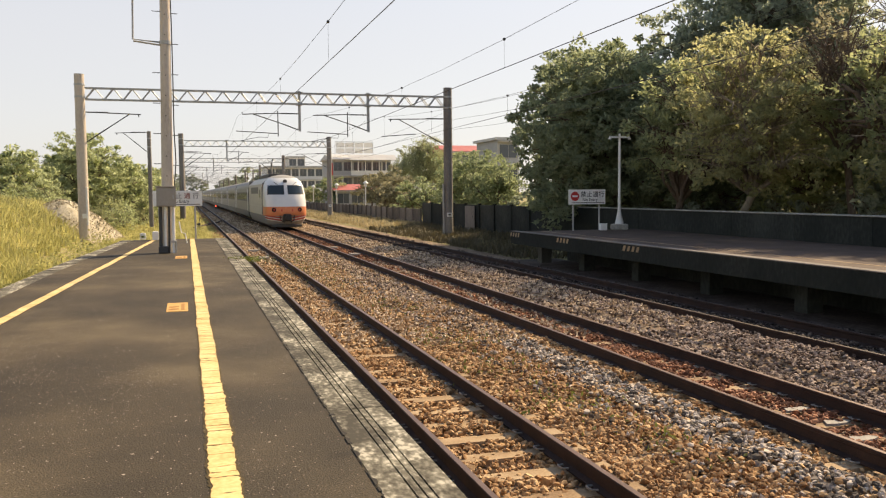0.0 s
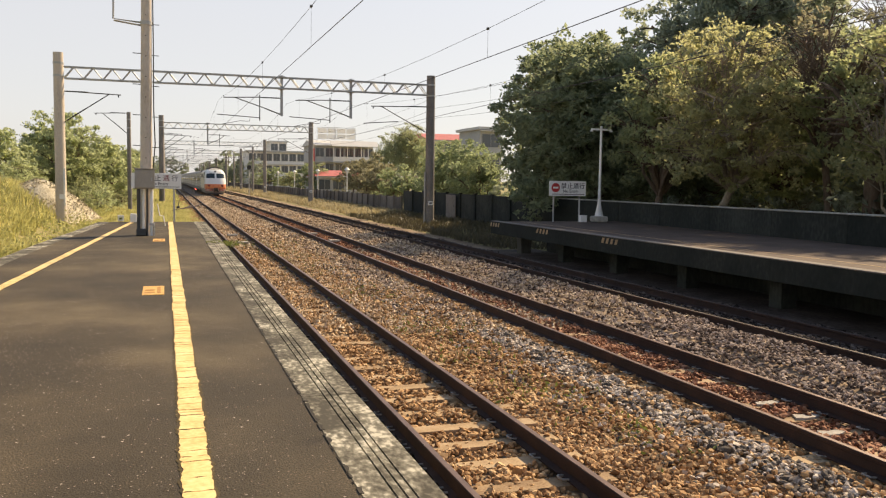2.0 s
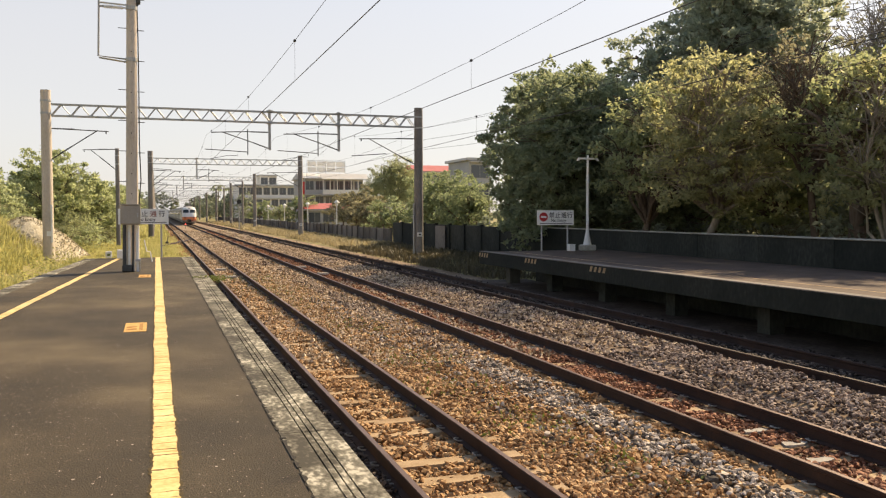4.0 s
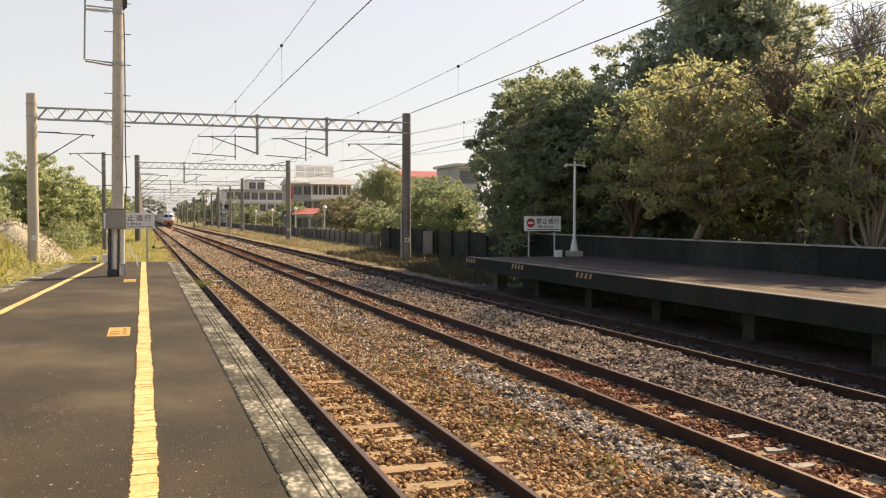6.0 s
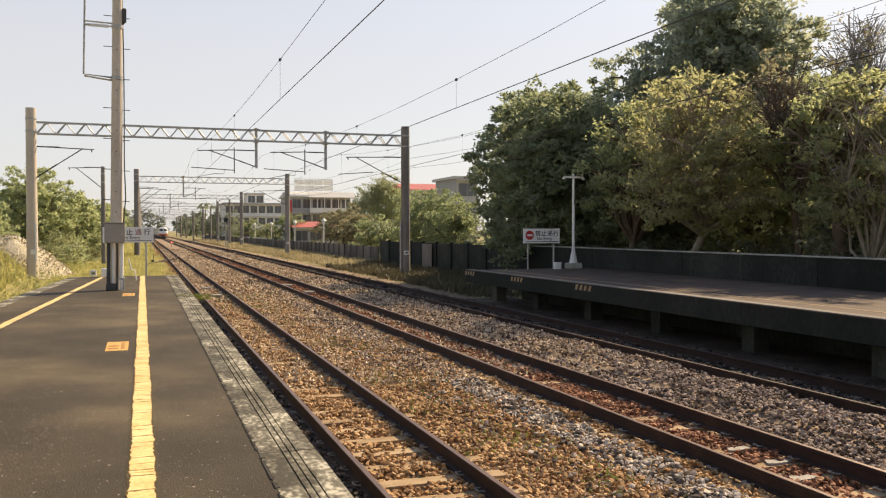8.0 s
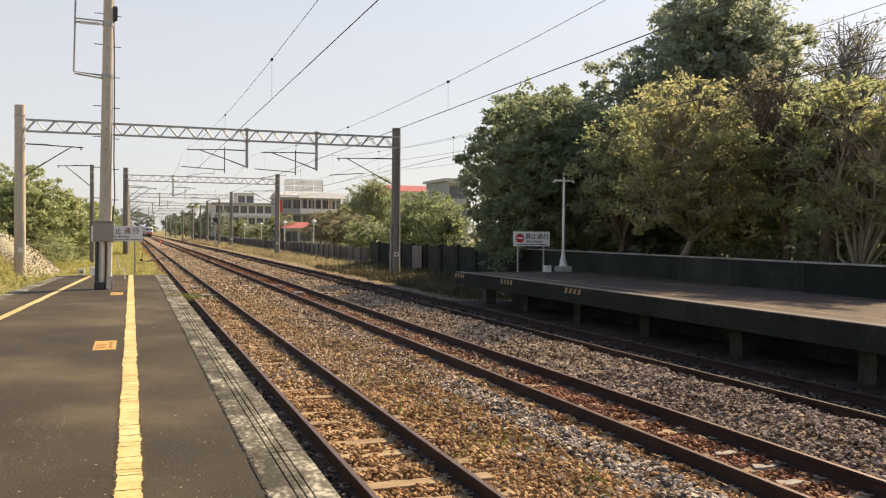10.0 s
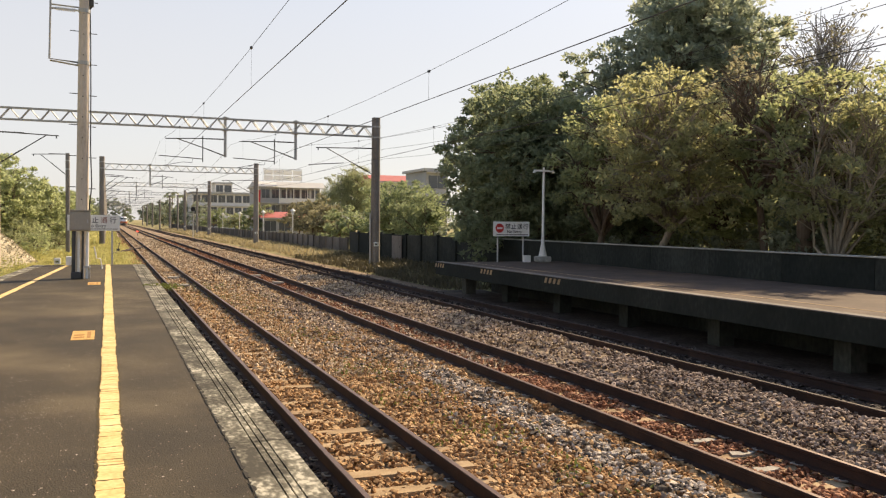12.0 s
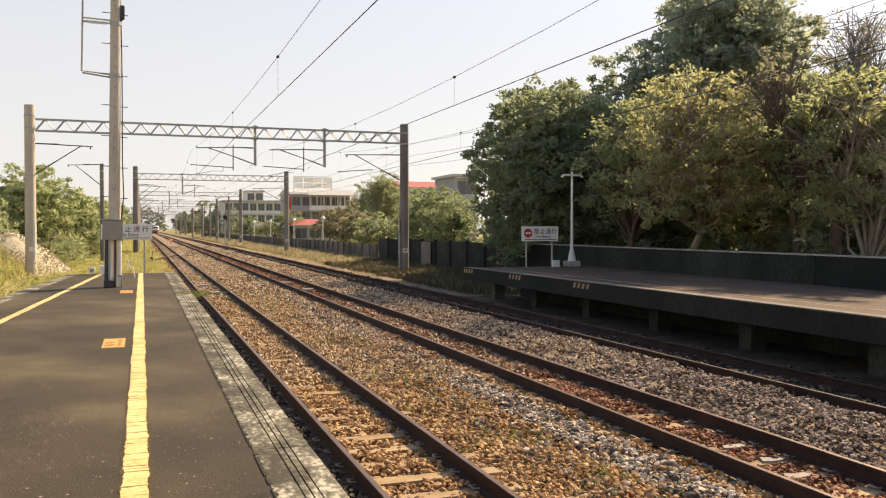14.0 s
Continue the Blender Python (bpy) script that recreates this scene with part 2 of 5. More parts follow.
M = dict(
    asphalt=mat("asphalt", [(0.0215, 0.0155, 0.0078), (0.053, 0.039, 0.0203), (0.14, 0.106, 0.059)], 0.6, 75, 0.85, bump=0.8, dist=0.008, lohi=(0.36, 0.66)),
    edge=mat("edge_concrete", [(0.05, 0.043, 0.029), (0.095, 0.084, 0.059), (0.145, 0.131, 0.096), (0.26, 0.24, 0.182), (0.5, 0.46, 0.36)], 3.0, 22, 0.9, bump=0.5, dist=0.004, stretch=(1.3, 0.7, 1), lohi=(0.41, 0.62)),
    concrete=mat("concrete", [(0.2, 0.18, 0.15), (0.32, 0.29, 0.25), (0.42, 0.39, 0.34)], 1.5, 30, 0.9),
    pole=mat("pole_concrete", [(0.36, 0.305, 0.24), (0.52, 0.45, 0.365), (0.62, 0.545, 0.455)], 1.2, 25, 0.9, stretch=(1, 1, 0.3), spread=0.15),
    # darker copy of the pole colours, with the poles' shaded sides put in
    pole_dark=mat("shaded_pole_concrete", [(0.13, 0.118, 0.104), (0.22, 0.2, 0.18), (0.32, 0.295, 0.265)], 1.2, 25, 0.9, stretch=(1, 1, 0.3), spread=0.15),
    fencewall=mat("weathered_fence_concrete", [(0.07, 0.06, 0.052), (0.135, 0.118, 0.102), (0.22, 0.195, 0.17)], 0.8, 12, 0.95, stretch=(1, 1, 0.5), spread=0.3),
    # near-black base colours hold the shade under and behind the raised platform
    column=mat("shade_dark_column", [(0.025, 0.028, 0.022), (0.055, 0.058, 0.047), (0.12, 0.118, 0.1)], 0.9, 12, 0.95, stretch=(1, 1, 0.5), spread=0.3),
    darkwall=mat("shade_dark_mouldy_concrete", [(0.009, 0.012, 0.009), (0.02, 0.023, 0.018), (0.05, 0.052, 0.043)], 0.8, 12, 0.95, stretch=(1, 1, 0.5), spread=0.25),
    yellow=mat("yellow_paint", [(0.56, 0.34, 0.1), (0.8, 0.55, 0.22), (0.9, 0.68, 0.34)], 3, 30, 0.6, bump=0.3, dist=0.003),
    crack=mat("dirty_crack", [(0.035, 0.025, 0.01), (0.1, 0.07, 0.022)], 5, 50, 0.95),
    crack_dark=mat("tarry_edge", [(0.018, 0.015, 0.011), (0.04, 0.033, 0.024)], 5, 50, 0.9),
    orange=mat("orange_paint", [(0.4, 0.2, 0.05), (0.62, 0.36, 0.1), (0.72, 0.46, 0.15)], 6, 40, 0.7),
    mark_brown=mat("worn_brown_paint", [(0.3, 0.14, 0.035), (0.48, 0.26, 0.07)], 6, 40, 0.8),
    rail=mat("rusty_rail", [(0.014, 0.0065, 0.0045), (0.03, 0.0135, 0.0085), (0.062, 0.028, 0.016)], 3, 60, 0.75, metal=0.0, bump=0.3, dist=0.002),
    railtop=mat("worn_rail_head", [(0.1, 0.06, 0.042), (0.19, 0.125, 0.095)], 2, 30, 0.45, metal=0.35, bump=0.1, dist=0.001),
    sleeper=mat("dusty_sleeper", [(0.2, 0.125, 0.065), (0.34, 0.235, 0.13), (0.45, 0.33, 0.2)], 4, 40, 0.95, spread=0.25),
    bed=mat("ballast_bed", [(0.13, 0.085, 0.05), (0.27, 0.19, 0.12), (0.44, 0.34, 0.235)], 2, 16, 0.95, bump=1.0, dist=0.05),
    st_brown=mat("rust_ballast", [(0.19, 0.1, 0.042), (0.4, 0.233, 0.103), (0.58, 0.39, 0.203)], 1.0, 12, 0.95, island=0.42),
    st_red=mat("red_ballast", [(0.11, 0.042, 0.02), (0.25, 0.105, 0.05), (0.4, 0.2, 0.11)], 1.0, 12, 0.95, island=0.75),
    # dark stones: oil by the near platform, painted shade by the raised one
    st_dark=mat("oily_shaded_ballast", [(0.02, 0.0135, 0.01), (0.045, 0.03, 0.022), (0.13, 0.1, 0.08)], 1.0, 12, 0.9, island=0.75),
    st_tan=mat("tan_ballast", [(0.24, 0.16, 0.09), (0.46, 0.335, 0.2), (0.65, 0.515, 0.355)], 1.0, 12, 0.95, island=0.7),
    st_grey=mat("grey_ballast", [(0.085, 0.07, 0.057), (0.26, 0.215, 0.175), (0.56, 0.475, 0.39)], 1.0, 12, 0.95, island=0.9),
    st_pink=mat("pinkish_ballast", [(0.075, 0.049, 0.035), (0.2, 0.14, 0.104), (0.42, 0.325, 0.255)], 1.0, 12, 0.95, island=0.8),
    soil=mat("grassy_soil", [(0.14, 0.115, 0.045), (0.25, 0.215, 0.085), (0.36, 0.31, 0.13)], 0.15, 4, 0.95, bump=0.6, dist=0.06),
    steel=mat("galvanised_steel", [(0.34, 0.34, 0.325), (0.48, 0.475, 0.455)], 3, 30, 0.5, metal=0.2, bump=0.1, dist=0.002),
    darksteel=mat("dark_steel", [(0.05, 0.05, 0.05), (0.1, 0.1, 0.095)], 3, 30, 0.6, metal=0.3, bump=0.1, dist=0.002),
    wire=mat("copper_wire", [(0.06, 0.055, 0.05), (0.09, 0.08, 0.07)], 3, 30, 0.6, metal=0.4, bump=0),
    boxgrey=mat("grey_painted_steel", [(0.3, 0.27, 0.225), (0.38, 0.345, 0.29)], 3, 30, 0.55, bump=0.1, dist=0.002),
    white=mat("white_paint", [(0.76, 0.75, 0.71), (0.86, 0.85, 0.81)], 4, 30, 0.55, bump=0.1, dist=0.002),
    black=mat("black_paint", [(0.02, 0.02, 0.02), (0.04, 0.04, 0.04)], 4, 30, 0.6, bump=0),
    red=mat("red_paint", [(0.45, 0.03, 0.03), (0.55, 0.05, 0.04)], 4, 30, 0.5, bump=0),
    faded_red=mat("faded_red_paint", [(0.2, 0.05, 0.04), (0.28, 0.08, 0.06)], 4, 30, 0.6, bump=0),
    paving=mat("brown_paving", [(0.045, 0.028, 0.02), (0.085, 0.056, 0.04), (0.14, 0.097, 0.071)], 1.2, 20, 0.9, bump=0.4, dist=0.006),
    bark=mat("bark", [(0.07, 0.05, 0.035), (0.15, 0.11, 0.08), (0.24, 0.19, 0.14)], 2, 14, 0.95, bump=0.8, dist=0.03, stretch=(1, 1, 0.3)),
    cap_stone=mat("lichened_cap_stone", [(0.2, 0.195, 0.16), (0.36, 0.345, 0.3), (0.5, 0.48, 0.43)], 1.5, 14, 0.95),
    pale_bark=mat("pale_bark", [(0.16, 0.13, 0.095), (0.29, 0.245, 0.185), (0.42, 0.365, 0.285)], 2, 14, 0.95, bump=0.6, dist=0.02, stretch=(1, 1, 0.3)),
    gravel=mat("gravel_heap", [(0.27, 0.23, 0.15), (0.44, 0.385, 0.27), (0.6, 0.54, 0.41)], 1, 9, 0.95, bump=1.0, dist=0.08, island=0.6),
    tr_white=mat("train_white", [(0.68, 0.68, 0.66), (0.76, 0.76, 0.74)], 2, 20, 0.35, bump=0),
    tr_cream=mat("train_cream", [(0.33, 0.3, 0.245), (0.43, 0.395, 0.325)], 1.2, 20, 0.6, bump=0),
    tr_orange=mat("train_orange", [(0.62, 0.2, 0.08), (0.72, 0.27, 0.12)], 2, 20, 0.4, bump=0),
    tr_grey=mat("train_grey", [(0.14, 0.13, 0.115), (0.21, 0.195, 0.175)], 1.5, 20, 0.6, bump=0),
    tr_side=mat("locomotive_cream", [(0.56, 0.51, 0.41), (0.66, 0.61, 0.5)], 1.2, 20, 0.5, bump=0),
    tr_skirt=mat("train_skirt", [(0.27, 0.255, 0.23), (0.37, 0.35, 0.32)], 1.5, 20, 0.6, bump=0),
    tr_roof=mat("train_roof", [(0.28, 0.27, 0.25), (0.38, 0.365, 0.34)], 1.5, 20, 0.8, bump=0),
    tr_glass=glass_mat("train_glass"),
    winglass=glass_mat("window_glass", (0.08, 0.09, 0.1)),
    wall_white=mat("white_render", [(0.68, 0.665, 0.63), (0.8, 0.785, 0.75)], 0.4, 6, 0.9, bump=0.1),
    wall_grey=mat("grey_render", [(0.38, 0.38, 0.375), (0.5, 0.5, 0.485)], 0.4, 6, 0.9, bump=0.1),
    wall_warm=mat("yellow_render", [(0.62, 0.54, 0.42), (0.74, 0.66, 0.53)], 0.4, 6, 0.9, bump=0.1),
    roof_light=mat("light_sheet_roof", [(0.5, 0.49, 0.46), (0.62, 0.6, 0.56)], 0.5, 8, 0.6, bump=0.1),
    roof_red=mat("red_sheet_roof", [(0.4, 0.1, 0.08), (0.5, 0.15, 0.12)], 0.5, 8, 0.6, bump=0.1),
    leaf_dark=leaf_mat("dark_leaf", (0.17, 0.2, 0.125), (0.285, 0.325, 0.19), (0.4, 0.435, 0.255), 0.66),
    leaf_olive=leaf_mat("olive_leaf", (0.28, 0.285, 0.155), (0.42, 0.415, 0.21), (0.52, 0.51, 0.265), 0.72),
    leaf_moss=leaf_mat("moss_green_leaf", (0.23, 0.26, 0.14), (0.37, 0.4, 0.2), (0.48, 0.5, 0.25), 0.7),
    # haze over the tall tree is put into its pale leaf colours
    leaf_tall=leaf_mat("hazed_tall_leaf", (0.26, 0.29, 0.215), (0.4, 0.44, 0.32), (0.52, 0.55, 0.41), 0.7),
    leaf_brown=leaf_mat("dry_leaf", (0.16, 0.155, 0.1), (0.29, 0.27, 0.165), (0.44, 0.41, 0.25), 0.62),
    leaf_green=leaf_mat("green_leaf", (0.29, 0.325, 0.17), (0.45, 0.49, 0.265), (0.6, 0.63, 0.36), 0.7),
    leaf_willow=leaf_mat("willow_leaf", (0.2, 0.22, 0.12), (0.37, 0.39, 0.21), (0.54, 0.55, 0.31), 0.64),
    grass=leaf_mat("dry_grass", (0.24, 0.235, 0.075), (0.48, 0.45, 0.165), (0.68, 0.62, 0.29), 0.6),
    grass_gold=leaf_mat("golden_grass", (0.2, 0.17, 0.085), (0.4, 0.335, 0.19), (0.6, 0.52, 0.33), 0.5),
    weed=leaf_mat("weed_leaf", (0.07, 0.1, 0.02), (0.17, 0.2, 0.045), (0.32, 0.33, 0.09), 0.4),
    scrub=leaf_mat("yellowing_scrub_leaf", (0.24, 0.24, 0.08), (0.42, 0.41, 0.15), (0.58, 0.55, 0.24), 0.62),
    # paler, greyer leaves with distance haze mixed into the base colour
    leaf_far=leaf_mat("hazed_grey_green_leaf", (0.2, 0.225, 0.17), (0.31, 0.345, 0.25), (0.44, 0.475, 0.345), 0.64),
    leaf_mid=leaf_mat("mid_green_leaf", (0.16, 0.195, 0.11), (0.29, 0.335, 0.175), (0.44, 0.48, 0.26), 0.64),
    # dark brown leaf tones carry the trees' shade over the fence weeds
    weed_dark=leaf_mat("shade_dark_weed", (0.05, 0.045, 0.025), (0.1, 0.085, 0.045), (0.18, 0.15, 0.08), 0.3),
    sheet=leaf_mat("backlit_sheet", (0.74, 0.74, 0.72), (0.8, 0.8, 0.78), (0.84, 0.84, 0.82), 0.5),
    clip=mat("weathered_clip", [(0.22, 0.2, 0.17), (0.4, 0.37, 0.33)], 8, 60, 0.6, metal=0.3, bump=0),
    tail_red=glow_mat("red_lamp_glow", (1.0, 0.08, 0.05), 4.0),
)

# ---- mesh helpers ----
class Build:
    """Collects boxes, tubes and strips of one part."""
    def __init__(self):
        self.v, self.f = [], []

    def add(self, vs, fs):
        k = len(self.v)
        self.v += [tuple(p) for p in vs]
        self.f += [tuple(i + k for i in q) for q in fs]
        return self

    def box(self, x0, x1, y0, y1, z0, z1, bev=0.0):
        if bev <= 0:
            vs = [(x, y, z) for z in (z0, z1) for y in (y0, y1) for x in (x0, x1)]
            return self.add(vs, [(0, 2, 3, 1), (4, 5, 7, 6), (0, 1, 5, 4), (2, 6, 7, 3), (0, 4, 6, 2), (1, 3, 7, 5)])
        ring = lambda e, z: [(x0 + e, y0 + e, z), (x1 - e, y0 + e, z), (x1 - e, y1 - e, z), (x0 + e, y1 - e, z)]
        vs = ring(bev, z0) + ring(0, z0 + bev) + ring(0, z1 - bev) + ring(bev, z1)
        fs = [(3, 2, 1, 0), (12, 13, 14, 15)]
        for a in (0, 4, 8):
            fs += [(a + i, a + (i + 1) % 4, a + 4 + (i + 1) % 4, a + 4 + i) for i in range(4)]
        return self.add(vs, fs)

    def tube(self, p, q, r0, r1=None, n=8, caps=True):
        r1 = r0 if r1 is None else r1
        p, q = Vector(p), Vector(q)
        d = (q - p).normalized()
        u = d.orthogonal().normalized()
        w = d.cross(u)
        vs = []
        for c, r in ((p, r0), (q, r1)):
            vs += [c + r * (math.cos(6.2832 * i / n) * u + math.sin(6.2832 * i / n) * w) for i in range(n)]
        fs = [(i, (i + 1) % n, n + (i + 1) % n, n + i) for i in range(n)]
        if caps:
            fs += [tuple(range(n))[::-1], tuple(range(n, 2 * n))]
        return self.add(vs, fs)

    def path(self, pts, r, n=6):
        """One bent tube through the points."""
        pts = [Vector(p) for p in pts]
        vs = []
        for i, p in enumerate(pts):
            d = (pts[min(i + 1, len(pts) - 1)] - pts[max(i - 1, 0)]).normalized()
            u = d.cross(Vector((.31, .22, .92))).normalized()
            w = d.cross(u)
            vs += [p + r * (math.cos(6.2832 * k / n) * u + math.sin(6.2832 * k / n) * w) for k in range(n)]
        fs = [(a * n + k, a * n + (k + 1) % n, (a + 1) * n + (k + 1) % n, (a + 1) * n + k) for a in range(len(pts) - 1) for k in range(n)]
        m = (len(pts) - 1) * n
        return self.add(vs, fs + [tuple(range(n))[::-1], tuple(range(m, m + n))])

    def extrude(self, prof, y0, y1):
        """prof: (x, z) polygon, run along y."""
        n = len(prof)
        vs = [(x, y, z) for y in (y0, y1) for x, z in prof]
        fs = [(i, (i + 1) % n, n + (i + 1) % n, n + i) for i in range(n)]
        return self.add(vs, fs + [tuple(range(n))[::-1], tuple(range(n, 2 * n))])

    def prism(self, poly, z0, z1):
        """poly: (x, y) polygon, raised from z0 to z1."""
        n = len(poly)
        vs = [(x, y, z) for z in (z0, z1) for x, y in poly]
        fs = [(i, (i + 1) % n, n + (i + 1) % n, n + i) for i in range(n)]
        return self.add(vs, fs + [tuple(range(n))[::-1], tuple(range(n, 2 * n))])

    def mesh(self, name, material, smooth=False):
        me = bpy.data.meshes.new(name)
        me.from_pydata([tuple(p) for p in self.v], [], self.f)
        bm = bmesh.new()
        bm.from_mesh(me)
        bmesh.ops.recalc_face_normals(bm, faces=bm.faces)
        bm.to_mesh(me)
        bm.free()
        me.materials.append(material)
        if smooth:
            me.shade_smooth()
            me.set_sharp_from_angle(angle=radians(40))
        return me

def part(name, b, material=None, parent=None, label="", smooth=False):
    me = b.mesh(name, material, smooth) if isinstance(b, Build) else b
    ob = new(name, me)
    ob.parent = parent
    if label:
        ob["label"] = label
    return ob

def thing(name, label, category, at=(0, 0, 0), group="", kind="", rz=0.0):
    ob = new(name)
    ob.matrix_basis = pose(*at, 0, 0, rz)
    return tagged(ob, label, category, group, kind)

def raw_mesh(name, verts, tris, material):
    """A mesh from numpy arrays of vertices and triangles."""
    me = bpy.data.meshes.new(name)
    verts, tris = np.asarray(verts, np.float32), np.asarray(tris, np.int32)
    k = tris.shape[1]
    me.vertices.add(len(verts))
    me.vertices.foreach_set("co", verts.ravel())
    me.loops.add(tris.size)
    me.loops.foreach_set("vertex_index", tris.ravel())
    me.polygons.add(len(tris))
    me.polygons.foreach_set("loop_start", np.arange(0, tris.size, k, dtype=np.int32))
    me.update(calc_edges=True)
    me.shade_flat()
    me.materials.append(material)
    return me

rng = np.random.default_rng(7)

def leaves(centres, size, up=0.3, aspect=0.5, flat=0.0):
    """One bent leaf of two triangles at each centre; flat lays the blades level."""
    n = len(centres)
    d = rng.normal(size=(n, 3))
    d[:, 2] *= 1 - .5 * min(1, flat)
    d[:, 2] -= up
    d /= np.linalg.norm(d, axis=1)[:, None]
    s = np.cross(d, rng.normal(size=(n, 3)) + np.array([0, 0, flat]))
    s /= np.linalg.norm(s, axis=1)[:, None]
    nn = np.cross(d, s)
    L = (size * rng.uniform(0.6, 1.3, n))[:, None]
    a = centres - d * L / 2
    b = centres + d * L / 2 - nn * L * 0.12
    m = centres + nn * L * 0.08
    v = np.stack([a, m + s * L * aspect / 2, b, m - s * L * aspect / 2], 1).reshape(-1, 3)
    i = np.arange(n)[:, None] * 4
    t = np.concatenate([i + [0, 1, 2], i + [0, 2, 3]], 0)
    return v, t

def crown_points(blobs, per, spread=0.45, thick=0.5):
    """Tight clumps of points in the outer shell of each blob (cx, cy, cz, rx, ry, rz)."""
    out = []
    for cx, cy, cz, rx, ry, rz in blobs:
        n = max(6, int(per * (rx * ry * rz) ** (2 / 3)))
        k = max(5, n // 34)
        d = rng.normal(size=(k, 3))
        d /= np.linalg.norm(d, axis=1)[:, None]
        c = d * (1 - thick * rng.random(k) ** 2)[:, None] * np.array([rx, ry, rz]) * rng.uniform(0.8, 1.15, k)[:, None]
        pick = rng.integers(0, k, n)
        o = rng.normal(size=(n, 3))
        o *= (rng.random(n) ** 0.5 / np.linalg.norm(o, axis=1))[:, None]
        out.append(c[pick] + o * spread * rng.uniform(.6, 1.5, k)[pick][:, None] * np.array([1, 1, .6]) + np.array([cx, cy, cz]))
    return np.concatenate(out)

def tree(label, base, blobs, material, per=900, size=0.2, trunk_r=0.18, lean=(0, 0), spread=0.45, group="trees behind the wall", bare=0, up=0.3, aspect=0.5, trunk_mat=None, fork=0.35, flat=.35):
    """A tapered trunk that forks into limbs to each blob, and a crown of leaves."""
    t = thing("tree", label, "tree", base, group)
    top = max(b[2] for b in blobs)
    b = Build()
    f = Vector((lean[0], lean[1], top * fork))
    b.tube((0, 0, -0.4), f * 0.5, trunk_r * 1.15, trunk_r * 0.85, 9)
    b.tube(f * 0.5, f, trunk_r * 0.85, trunk_r * 0.7, 9)
    rnd = random.Random(int(base[0] * 100 + base[1] * 17))
    for cx, cy, cz, rx, ry, rz in blobs:
        e = Vector((cx, cy, cz))
        mid = f.lerp(e, 0.5) + Vector((rnd.uniform(-.4, .4), rnd.uniform(-.4, .4), rnd.uniform(-.2, .3)))
        b.tube(f, mid, trunk_r * 0.5, trunk_r * 0.33, 7)
        b.tube(mid, e, trunk_r * 0.33, trunk_r * 0.16, 6)
        for _ in range(5 + bare):
            a = rnd.uniform(0, 6.28)
            q = e + Vector((math.cos(a) * rx, math.sin(a) * ry, rnd.uniform(-0.5, 0.9) * rz)) * rnd.uniform(0.6, 0.95)
            s = mid.lerp(e, rnd.uniform(0.2, 1))
            k = s.lerp(q, 0.5) + Vector((rnd.uniform(-.25, .25), rnd.uniform(-.25, .25), rnd.uniform(0, .4)))
            b.tube(s, k, trunk_r * 0.16, trunk_r * 0.1, 5)
            b.tube(k, q, trunk_r * 0.1, 0.012, 5)
    part("trunk", b, trunk_mat or M["bark"], t, "", True)
    v, tr = leaves(crown_points(blobs, per, spread), size, up, aspect, flat)
    part("crown", raw_mesh("crown", v, tr, material), None, t)
    return t

def blob_crown(r, h0, h1, n, seed, sq=0.75):
    """Blobs that fill a rounded crown of radius r between h0 and h1."""
    rnd = random.Random(seed)
    out = []
    for i in range(n):
        f = (i + 0.5) / n
        z = h0 + (h1 - h0) * f
        w = r * math.sin(math.pi * (0.22 + 0.68 * f)) ** 0.8
        a = i * 2.4 + rnd.uniform(-.4, .4)
        q = w * rnd.uniform(0.35, 0.62)
        s = r * rnd.uniform(0.38, 0.55)
        out.append((q * math.cos(a), q * math.sin(a), z, s, s, s * sq))
    return out

# ---- ground ----
PZ, PR = 0.80, 0.95                 # heights of the two platforms over the rail heads
TRACKS = (2.70, 6.56, 10.20)
GAUGE = 1.13
PITCH, FIRST_SLEEPER = .615, (-6.27, -6.345, -6.2)
def ground_z(x, y):
    if -3.4 < x < 12.6:
        z = -0.5 if x > 0.9 else -0.2
    elif x <= -3.4:
        k = max(0, min(1, (-4.9 - x) / 4))
        z = -0.2 + 2.0 * k * k * (3 - 2 * k) * max(0, min(1, (75 - y) / 20))
        z += 0.25 * noise.noise((x * 0.25, y * 0.2, 0)) * k
    else:
        z = -0.45 + 0.4 * min(1, (x - 12.6) / 3.5)
    return z
xs = [-3000, -600, -200, -80, -40, -25, *np.arange(-18, -2, 0.8), -2, -1, 0.85, 0.95, 3, 6, 9, 12, 12.6, 13.5, 14.5, 15.5, 16.5, 20, 30, 60, 150, 500, 3000]
ys = [-600, -100, -30, *np.arange(-10, 80, 2.0), 90, 110, 140, 200, 300, 600, 1500, 4500]
gv = [(x, y, ground_z(x, y)) for y in ys for x in xs]
nx = len(xs)
gf = [(j * nx + i, j * nx + i + 1, (j + 1) * nx + i + 1, (j + 1) * nx + i) for j in range(len(ys) - 1) for i in range(nx - 1)]
g = Build().add(gv, gf)
ground = tagged(part("ground", g, M["soil"], smooth=True), "dry grassy earth beside the railway", "ground", kind="structure")
bed = Build().extrude([(0.9, -0.6), (0.9, -0.24), (5.0, -0.225), (9.0, -0.24), (11.6, -0.26), (13.9, -0.42), (13.9, -0.6)], -12, 700)
tagged(part("ballast_bed", bed, M["bed"]), "compacted brown ballast bed under the tracks", "ballast", kind="structure")

shoulder = Build().extrude([(7.9, -.26), (8.4, -.15), (9.5, -.13), (9.6, -.26)], -12, 400)
tagged(part("ballast_shoulder", shoulder, M["bed"]), "heaped ballast shoulder along the shaded track", "ballast", kind="structure")
